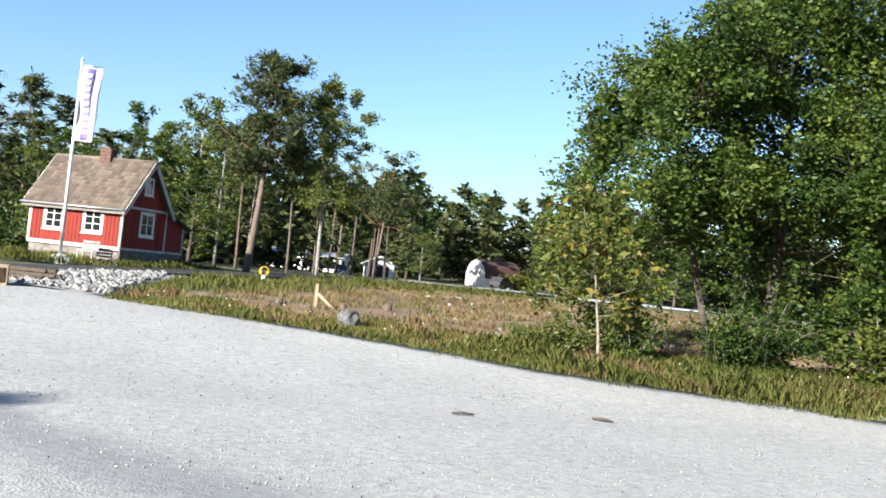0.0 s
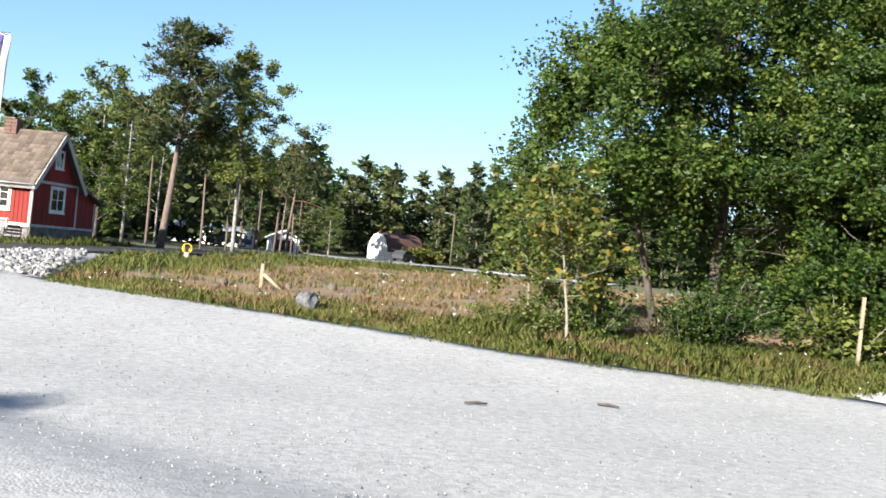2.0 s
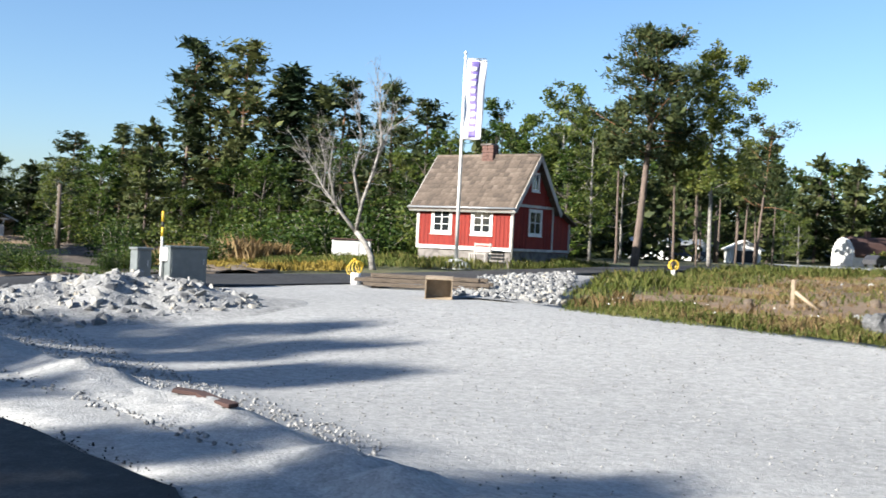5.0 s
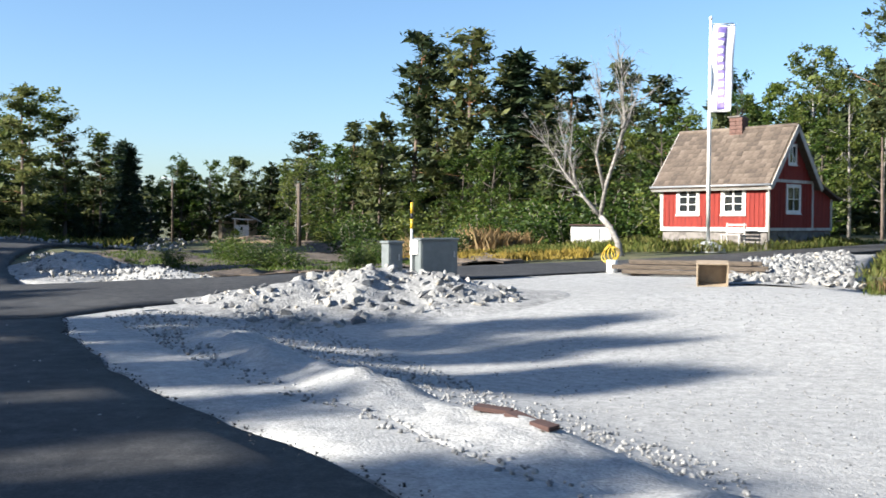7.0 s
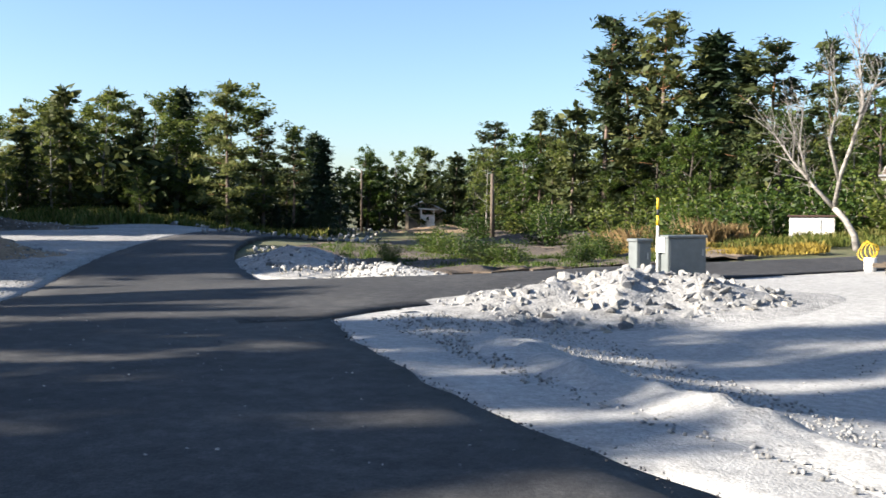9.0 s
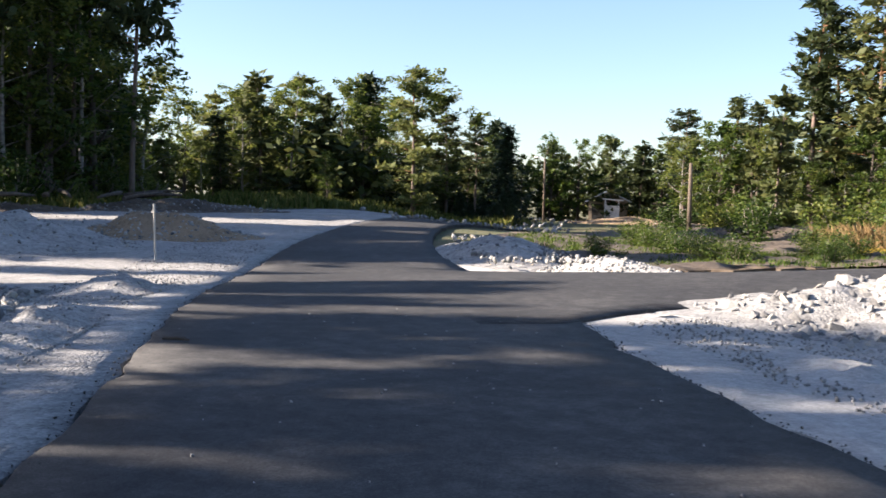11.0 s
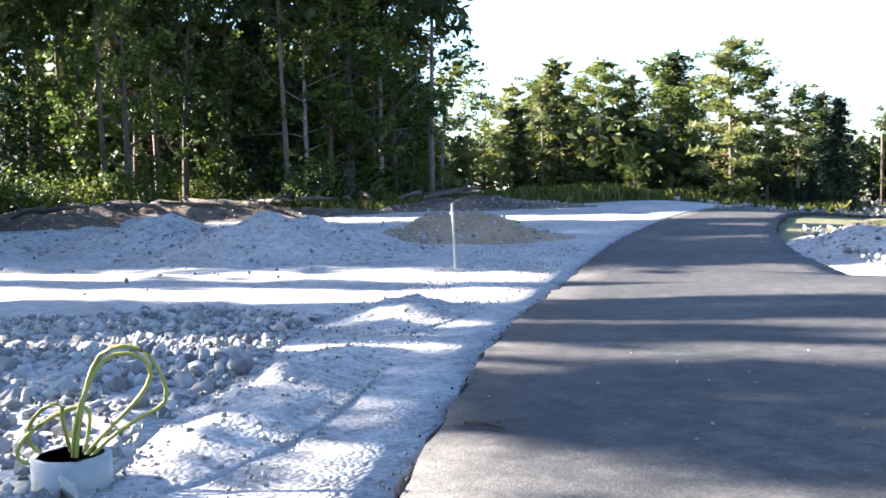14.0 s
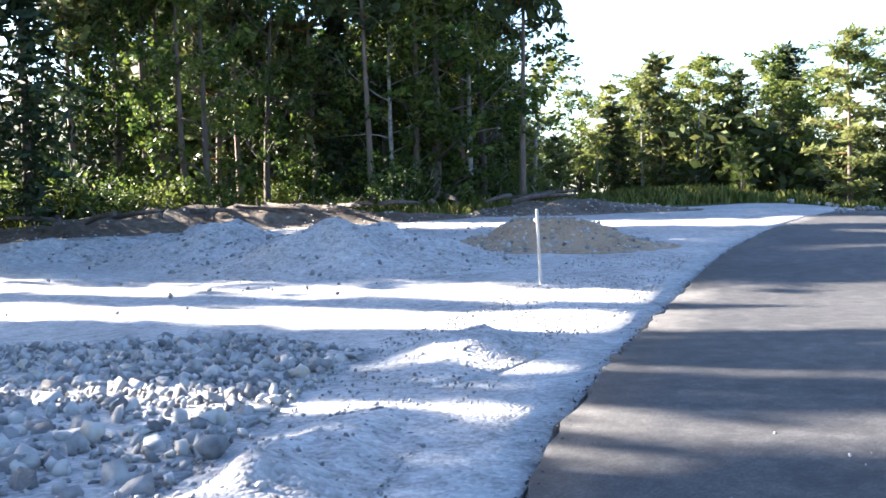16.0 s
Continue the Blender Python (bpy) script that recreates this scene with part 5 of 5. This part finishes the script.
for lo, hi in (((-0.3, -0.2, 0), (0.3, 0.2, 0.025)), ((-0.3, -0.2, 0.475), (0.3, 0.2, 0.5)), ((-0.32, -0.2, 0), (-0.295, 0.225, 0.5)), ((0.295, -0.2, 0), (0.32, 0.225, 0.5))):
    part("side_board", boxed(lo, hi), M_NEWWOOD, crate)


def loop(parent, c, r, tilt, turn, thick, material, name="loop", squash=1.0):
    m = pose(*c, tilt, 0, turn)
    pts = [m @ Vector((r * math.cos(a) * squash, r * math.sin(a), 0.05 * math.sin(2 * a))) for a in np.linspace(0, 2 * math.pi, 26)]
    return part(name, tube(bmesh.new(), pts, [thick] * 26, 6), material, parent)


coil = thing("hose_coil", pose(-15.15, 29.2, ht(-15.15, 29.2)), "yellow hose coiled over a short white pipe", "hose")
part("pipe", tube(bmesh.new(), [(0, 0, -0.1), (0, 0, 0.34)], [0.14, 0.14], 12), M_WHITE, coil)
for k in range(4):
    loop(coil, (0.05 * k - 0.1, 0.03 * k, 0.5), 0.23 - 0.025 * k, 82 + 5 * k, 22 * k - 28, 0.013, M_YELLOW, "loop", 1.0 - 0.12 * k)
bend = thing("hose_bundle", pose(-20.5, 7.75, ht(-20.5, 7.75)), "yellow hoses looping out of a grey concrete pipe", "hose")
bm = bmesh.new()
tube(bm, [(0, 0, -0.15), (0, 0, 0.2), (0, 0, 0.2), (0, 0, 0.05)], [0.23, 0.23, 0.19, 0.19], 18)
part("pipe", bm, M_PLASTIC, bend, "grey concrete pipe end")
HOSES = [[(0.05, 0), (0.08, 0.2), (0.09, 0.34), (0, 0.35), (-0.17, 0.27), (-0.29, 0.15), (-0.28, 0.06), (-0.15, 0.04), (-0.03, 0)],
         [(-0.03, 0), (-0.03, 0.3), (0, 0.4), (-0.08, 0.4), (-0.2, 0.3), (-0.27, 0.17), (-0.2, 0.05), (-0.05, 0)],
         [(0.03, 0), (0.07, 0.3), (0.14, 0.5), (0.22, 0.66), (0.4, 0.67), (0.49, 0.56), (0.42, 0.42), (0.25, 0.25), (0.1, 0.1), (0.06, 0)],
         [(0.07, 0), (0.2, 0.15), (0.4, 0.28), (0.55, 0.34), (0.56, 0.45), (0.5, 0.6), (0.42, 0.7), (0.25, 0.72), (0.15, 0.6), (0.1, 0.3), (0.05, 0)]]
for k, line in enumerate(HOSES):
    pts = [(0.43 * x - 0.9 * d, 0.9 * x + 0.43 * d, z + 0.12) for i, (x, z) in enumerate(resample(line, 26)) for d in (0.09 * math.sin(1.9 * k + i * 0.24),)]
    part("hose", tube(bmesh.new(), pts, [0.0135] * 26, 6), M_HOSE, bend)
far_coil = thing("hose_coil", pose(-8.1, 44.5, ht(-8.1, 44.5)), "yellow hose end sticking up beside the road", "hose")
part("pipe", tube(bmesh.new(), [(0, 0, -0.1), (0, 0, 0.3)], [0.09, 0.09], 10), M_WHITE, far_coil)
for k in range(3):
    loop(far_coil, (0, 0, 0.48), 0.2, 80 + 8 * k, 30 * k, 0.02, M_YELLOW)

# Planks and frame on the gravel ridge, sticks on the yard.
for x, y, l, tn, mt, lb in [(-9.1, 11.85, 0.34, -30, M_RUST, "broken plank lying on the gravel ridge"), (-9.45, 12.05, 0.3, 8, M_RUST, "rusty red board end on the gravel ridge"), (-8.85, 11.7, 0.2, -20, M_RUST, "short piece of plank on the gravel")]:
    p = new("plank", None)
    p.matrix_world = pose(x, y, ht(x, y) + 0.19, 3, 4, tn)
    tagged(p, lb, "plank")
    part("board", boxed((-l / 2, -0.06, -0.018), (l / 2, 0.06, 0.018), 0.004), mt, p)
    part("batten", boxed((l / 2 - 0.09, -0.075, -0.07), (l / 2 - 0.04, 0.075, -0.018)), M_WOOD, p)
for x, y, tn in [(0.45, 15.1, 10), (2.7, 16.1, -25), (-20.4, 10.4, 30)]:
    s = tagged(new("twig", None), "dark twig lying on the ground", "twig", "twigs")
    s.matrix_world = pose(x, y, ht(x, y) + 0.075 - (0.03 if x > -5 else 0), 0, 0, tn)
    part("stick", tube(bmesh.new(), [(-0.17, 0, 0.01), (0, 0.03, 0.02), (0.17, -0.01, 0.015)], [0.02, 0.025, 0.012], 6), M_BARK, s)
    part("stick", tube(bmesh.new(), [(-0.05, 0.01, 0.02), (0.06, 0.1, 0.02)], [0.018, 0.01], 5), M_BARK, s)

# ---- stakes and posts ----
def stake(x, y, h, w, material, label, tilt=0.0, turn=0.0):
    s = thing("stake", pose(x, y, ht(x, y), tilt, 0, turn), label, "stake", "stakes")
    part("post", boxed((-w / 2, -w / 2, -0.3), (w / 2, w / 2, h), 0.005), material, s)
    return s


st = stake(-35.0, 16.7, 1.5, 0.05, M_WEATHERED, "thin pale survey stake in the gravel", 2)
part("crosspiece", boxed((-0.14, -0.02, 1.25), (0.03, 0.0, 1.31)), M_WEATHERED, st)
stake(10.5, 22.9, 1.75, 0.07, M_NEWWOOD, "pale wooden stake before the bushes", 1)
stake(12.9, 21.6, 1.0, 0.07, M_NEWWOOD, "short pale stake beside the bushes", 5, 20)
br = stake(-3.85, 30.2, 0.75, 0.09, M_NEWWOOD, "pale post with a leaning brace in the meadow")
part("brace", tube(bmesh.new(), [(0.05, 0, 0.45), (0.65, -0.2, 0.0)], [0.05, 0.05], 6), M_NEWWOOD, br)
for x, y, r, h in [(-4.9, 29.9, 0.12, 0.2), (-3.1, 30.8, 0.1, 0.2), (-1.8, 32, 0.14, 0.25)]:
    s = tagged(new("tree_stump", None), "sawn tree stump in the meadow", "stump", "stumps")
    s.matrix_world = pose(x, y, ht(x, y))
    part("wood", tube(bmesh.new(), [(0, 0, -0.1), (0.02, 0, h * 0.5), (0.0, 0.03, h)], [r * 1.3, r, r * 0.95], 9), M_WOOD, s)

# ---- bare birch by the road ----
db = new("dead_birch")
db.matrix_world = pose(-18.55, 38.6, ht(-18.55, 38.6))
rng = np.random.default_rng(77)
fork = Vector((-0.75, 0.1, 1.3))
bm = tube(bmesh.new(), [(0.1, 0, -0.3), (-0.05, 0, 0.4), (-0.35, 0.05, 0.9), fork], [0.15, 0.11, 0.1, 0.095], 9)
part("trunk", bm, M_BIRCHBARK, db)


def bough(pts, r0, twigs, seed):
    rg = np.random.default_rng(seed)
    pts = [Vector(p) for p in pts]
    bm = tube(bmesh.new(), pts, [r0 * (1 - 0.85 * i / (len(pts) - 1)) for i in range(len(pts))], 7)
    for k in range(twigs):
        t = rg.uniform(0.25, 1)
        c = along(pts, t)
        d = along(pts, min(t + 0.1, 0.999)) - along(pts, max(t - 0.1, 0)) + Vector(rg.normal(0, 0.35, 3)) + Vector((0, 0, 0.25))
        l1 = limb(rg, c, d, rg.uniform(0.5, 1.5), 0.03, 5)
        tube(bm, l1, [r0 * 0.26 * (1 - 0.16 * i) for i in range(6)], 4)
        for q in range(4):
            c2 = along(l1, rg.uniform(0.3, 1))
            tube(bm, limb(rg, c2, d + Vector(rg.normal(0, 0.6, 3)), rg.uniform(0.3, 0.7), -0.03, 3), [r0 * 0.1, r0 * 0.08, r0 * 0.06, r0 * 0.03], 3)
    return part("bough", bm, M_BIRCHBARK, db)


bough([fork, (-0.55, 0.1, 2.4), (-0.1, 0, 3.6), (0.2, -0.1, 4.6), (0.05, 0, 5.8), (0.0, 0.05, 6.7)], 0.085, 22, 1)
bough([(0.15, -0.05, 4.3), (0.45, 0, 5.1), (0.7, 0.1, 5.9)], 0.055, 10, 2)
bough([fork, (-1.4, 0.1, 2.0), (-2.2, 0.2, 2.9), (-3.0, 0.1, 4.1)], 0.085, 22, 3)
bough([(-0.6, 0.1, 2.2), (-0.9, 0, 3.5), (-0.7, 0.1, 4.6), (-0.8, 0, 5.9)], 0.07, 18, 4)
bough([(-1.6, 0.12, 2.2), (-1.9, 0.0, 3.4), (-1.8, 0, 4.6)], 0.055, 14, 5)
bough([(-2.2, 0.2, 2.9), (-2.1, 0.1, 3.8), (-2.4, 0, 4.8)], 0.045, 12, 6)
tagged(db, "bare forked birch with pale bark beside the road", "tree")

# ---- white utility box by the birch ----
ub = thing("utility_box", pose(-23.3, 47.6, ht(-23.3, 47.6), 0, 0, 20), "white utility hut with a low red roof in the grass", "hut")
part("body", boxed((-0.9, -0.5, -0.2), (0.9, 0.5, 1.05), 0.02), M_WHITE, ub)
part("roof", boxed((-0.98, -0.58, 1.05), (0.98, 0.58, 1.12), 0.02), M_ROOFDARK, ub)
part("door", boxed((-0.3, -0.53, 0), (0.35, -0.502, 0.95), 0.01), M_WHITE, ub)


# ---- far houses ----
def hut(name, x, y, w, d, h, rise, turn, wall, roof_m, label, doors=(), windows=()):
    o = thing(name, pose(x, y, ht(x, y), 0, 0, turn), label, "house")
    part("wall", wall_sheet([(-w / 2, -1), (w / 2, -1), (w / 2, h), (0, h + rise), (-w / 2, h)], -d / 2, d / 2, "x"), wall, o)
    a = math.atan2(rise, w / 2)
    ln = (w / 2 + 0.3) / math.cos(a)
    part("roof", boxed((0, -d / 2 - 0.3, 0), (ln, d / 2 + 0.3, 0.12), 0, Matrix.Translation((0, 0, h + rise + 0.02)) @ Matrix.Rotation(a, 4, "Y")), roof_m, o)
    part("roof", boxed((-ln, -d / 2 - 0.3, 0), (0, d / 2 + 0.3, 0.12), 0, Matrix.Translation((0, 0, h + rise + 0.02)) @ Matrix.Rotation(-a, 4, "Y")), roof_m, o)
    for x0, x1, z1 in doors:
        # No opening is cut: a dark panel paints the shade inside the doorway.
        part("door", boxed((x0, -d / 2 - 0.03, 0), (x1, -d / 2 + 0.02, z1)), M_DARK, o)
    for x0, z0, ww, hh in windows:
        wd = part("window", boxed((x0 - 0.06, -d / 2 - 0.03, z0 - 0.06), (x0 + ww + 0.06, -d / 2 + 0.02, z0 + hh + 0.06)), M_WHITE, o)
        part("pane", boxed((x0, -d / 2 - 0.045, z0), (x0 + ww, -d / 2 - 0.031, z0 + hh)), M_GLASS, wd)
    return o


hut("garage", -7.4, 107, 2.9, 5, 1.3, 0.75, 8, M_WHITE, M_WHITE, "small white garage with an open dark doorway", [(-0.9, 0.9, 1.15)])
hut("bungalow", -15.5, 112, 5, 8.5, 1.5, 0.5, 82, M_WHITE, M_GALV, "low white bungalow behind the pines", (), [(-2, 0.5, 0.9, 0.8), (0.6, 0.5, 0.9, 0.8)])
fb = thing("barn", pose(6.4, 143, ht(6.4, 143), 0, 0, -52), "old house with a rounded white gable and dark red roof", "house")
arch = [(-1.9, -1), (1.9, -1), (1.9, 1.4), (1.75, 2.1), (1.4, 2.8), (0.8, 3.35), (0, 3.6), (-0.8, 3.35), (-1.4, 2.8), (-1.75, 2.1), (-1.9, 1.4)]
part("wall", wall_sheet(arch, -3.4, 3.2, "x"), M_WHITE, fb)
part("roof", wall_sheet([(1.95, 1.1), (2.05, 1.4), (1.88, 2.17), (1.5, 2.92), (0.86, 3.5), (0, 3.77), (-0.86, 3.5), (-1.5, 2.92), (-1.88, 2.17), (-2.05, 1.4), (-1.95, 1.1)], -3.1, 3.6, "x"), M_ROOFDARK, fb)
part("chimney", boxed((-0.3, 0.2, 3.2), (0.3, 0.8, 4.5), 0.02), M_BRICK, fb)
for x, y, h in [(9.5, 137, 2.2), (7.6, 135, 1.8), (11.5, 139, 2.0)]:
    b = bush(int(x * 7), 1.6, 1.0, 0.3, 900, M_AUTUMN, "bush", "reddish-brown garden bush before the old house", 10)
    b.matrix_world = pose(x, y, ht(x, y)) @ Matrix.Scale(h / 1.6, 4)


def car(x, y, turn, paint, label):
    c = thing("car", pose(x, y, ht(x, y) + 0.02, 0, 0, turn), label, "car", "parked cars")
    prof = [(-2.1, 0.3), (2.1, 0.3), (2.12, 0.65), (1.95, 0.8), (1.0, 0.9), (0.4, 1.38), (-1.2, 1.42), (-1.9, 0.95), (-2.1, 0.85)]
    bm = wall_sheet(prof, -0.82, 0.82, "x")
    bmesh.ops.bevel(bm, geom=[e for e in bm.edges], offset=0.05, segments=2, affect="EDGES")
    part("body", bm, paint, c)
    part("windows", wall_sheet([(0.85, 0.93), (0.38, 1.32), (-1.1, 1.35), (-1.6, 0.98)], -0.835, 0.835, "x"), M_GLASS, c)
    for wx in (-1.3, 1.3):
        for wy in (-0.75, 0.75):
            w = part("wheel", tube(bmesh.new(), [(wx, wy - 0.1, 0.3), (wx, wy + 0.1, 0.3)], [0.31, 0.31], 16), M_BLACK, c)
            part("rim", tube(bmesh.new(), [(wx, wy - 0.11, 0.3), (wx, wy + 0.11, 0.3)], [0.18, 0.18], 12), M_GALV, w)
    for wy in (-0.6, 0.6):
        part("headlight", boxed((2.06, wy - 0.16, 0.62), (2.125, wy + 0.16, 0.76), 0.02), M_WHITE, c)
    return c


car(-12.2, 100, 10, plain("dark_blue_paint", (0.05, 0.07, 0.12), 0.3), "dark blue car parked under the pines")
car(-17.5, 98, 170, plain("black_paint", (0.03, 0.03, 0.035), 0.3), "dark car parked before the bungalow")
car(7.2, 133, 60, plain("dark_grey_paint", (0.05, 0.05, 0.055), 0.3), "dark car parked by the old house")

# ---- site hut, pallets and mast far to the north-west ----
sh = hut("site_hut", -73, 79, 3.6, 3.0, 1.9, 0.9, 40, M_NEWWOOD, M_GALV, "small unfinished wooden site hut with a pale porch", [(-1.5, -0.5, 1.6)])
for px in (-0.3, 0.9):
    part("porch_post", boxed((px, -2.7, -0.5), (px + 0.14, -2.56, 2.0)), M_WHITE, sh)
part("porch_panel", boxed((-0.25, -2.66, -0.4), (0.95, -2.6, 1.5)), M_WHITE, sh)
part("porch_roof", boxed((-0.6, -2.9, 2.0), (1.3, -1.4, 2.12), 0, Matrix.Rotation(0.06, 4, "Y")), M_WHITE, sh)
for k in range(3):
    pl = thing("pallet_stack", pose(-70.9 + 0.9 * k, 82.5 + 0.5 * k, ht(-70.5, 82.5), 10, 20 - 12 * k, 30 + 10 * k), "leaning stack of grey pallets and boards", "pallets", "pallet stacks")
    for j in range(9):
        part("board", boxed((-0.7, -0.5, 0.22 * j), (0.7, 0.5, 0.22 * j + 0.1)), M_WOOD, pl)
ml = thing("site_barrel", pose(-72.2, 81.2, ht(-72.2, 81.2)), "yellow barrel beside the pallets", "barrel")
part("body", tube(bmesh.new(), [(0, 0, 0), (0, 0, 0.3), (0, 0, 0.6), (0, 0, 1.2)], [0.3, 0.33, 0.33, 0.3], 12), M_YELLOW, ml)


def lamp_post(x, y, h, label, material):
    p = thing("lamp_post", pose(x, y, ht(x, y)), label, "lamp post", "lamp posts")
    part("pole", tube(bmesh.new(), [(0, 0, -0.3), (0, 0, h)], [0.12, 0.08], 8), material, p)
    part("arm", tube(bmesh.new(), [(0, 0, h - 0.1), (-0.8, 0, h + 0.1)], [0.04, 0.04], 6), M_GALV, p)
    part("head", boxed((-1.3, -0.12, h + 0.04), (-0.75, 0.12, h + 0.18), 0.03), M_GALV, p)


lamp_post(-73.9, 71.2, 5.8 - ht(-73.9, 71.2), "grey lamp post on the far side of the site", M_WOOD)
lamp_post(12.0, 121.4, 7.6 - ht(12, 121.4), "wooden lamp post by the far road", M_WOOD)
for x, y, z in [(-9.6, 99.5, 6.5), (-12, 109, 6.4), (-46.6, 55.6, 4.4)]:
    p = thing("utility_pole", pose(x, y, ht(x, y)), "grey wooden utility pole before the pines", "pole", "utility poles")
    part("pole", tube(bmesh.new(), [(0, 0, -0.3), (0, 0, z - ht(x, y))], [0.15, 0.11], 8), M_WOOD, p)
for k in range(7):
    y_, x_ = 56 + rt.uniform(-2, 4), -70 + 1.1 * k
    plant(SPRUCES, x_, y_, rt.uniform(1.4, 2.6), 12, 1.8)
for x, y, h in [(-40, 52, 2.5), (-34, 50, 3.0), (-28, 54, 3.2), (-45, 60, 2.4), (-50, 64, 2.6), (-37, 62, 3.6), (-31, 60, 4), (-26, 58, 4.0), (-48, 56, 2), (-22, 56, 3.5), (-33, 56, 3.4), (-25.5, 29, 0.9), (-27.5, 30.5, 1.0), (-23.6, 31.5, 0.8), (-29.5, 32.5, 1.1), (-31.5, 34, 1.0), (-26, 34, 0.9), (-33.5, 35.5, 1.1), (-24, 36, 1.2), (-28, 37.5, 1.2), (-36, 37.5, 1.2), (-22.6, 28.4, 0.7), (-31, 29.6, 0.8)]:
    plant(BUSHES, x, y, h, 1.6, 1.2)

# Crumbs along the raw edges of the asphalt.
for line, nm in ((ROAD_R, "yard"), (ROAD_L[:9], "field")):
    q = resample(line, 700)
    sp = [(x + rt.gauss(0, 0.07), y + rt.gauss(0, 0.07), ht(x, y) + 0.045, 0.004 + 0.012 * rt.random() ** 2) for x, y in q for _ in (0, 1)]
    stone_stuff("asphalt_crumbs", sp, "dark asphalt crumbs along the road's " + nm + " edge", None, M_ASPHALT, 1)
q = resample([(-6, 4), (-14, 9.5), (-22, 14.5)], 160)
sp = [(x + rt.gauss(0, 1.2), y + rt.gauss(0, 1.4), ht(x, y) + 0.052, rt.uniform(0.006, 0.02)) for x, y in q]
stone_stuff("chippings", sp, "loose pale chippings dropped on the road", None, M_CHIP, 1)
# Tufts that stray from the grass on to the gravel, and a pale gravel spill.
grass("grass", [(9.4, 18.9), (2.7, 20.4), (-0.8, 22.1), (-4.7, 23.7), (-8.6, 25.3), (-8.6, 26.2), (-4.7, 24.6), (-0.8, 23), (2.7, 21.3), (9.4, 19.8)], 1800, 41, 0.1, M_GRASS, "low tufts of grass creeping over the gravel", 5, 0.008)
heap("gravel_heap", 9.9, 19.5, 1.3, 0.6, 0.16, -25, 4.4, M_GRAVEL, "pale spill of gravel at the grass edge", "gravel", 0.3, 24)

tagged(part("gravel_lot", loft("gravel_lot", [(-3, 86), (8, 96), (26, 100)], [(-5, 100), (8, 114), (32, 116)], 30, 10, 0.05, M_GRAVEL, 0.3, 0.1), M_GRAVEL), "far gravel lot beyond the meadow", "gravel", kind="structure")
# Roots, brush and cut logs on the dark bank before the wood.
for k in range(22):
    x, y = -59.5 + rt.uniform(-1.5, 2.5), 2 + 1.25 * k + rt.uniform(-0.5, 0.5)
    lg = tagged(new("log", None), "grey dead log lying on the soil bank", "log", "logs on the bank")
    lg.matrix_world = pose(x, y, ht(x, y) + 0.75, rt.uniform(-12, 12), rt.uniform(-8, 8), rt.uniform(0, 360))
    ln = rt.uniform(0.6, 1.8)
    part("stem", tube(bmesh.new(), [(-ln, 0, 0), (0, 0.05, 0.06), (ln, -0.03, 0)], [0.12, 0.1, 0.06], 7), M_BARK, lg)
    part("snag", tube(bmesh.new(), [(0.1, 0, 0.05), (0.3, 0.25, 0.3), (0.35, 0.4, 0.6)], [0.05, 0.035, 0.012], 5), M_BARK, lg)
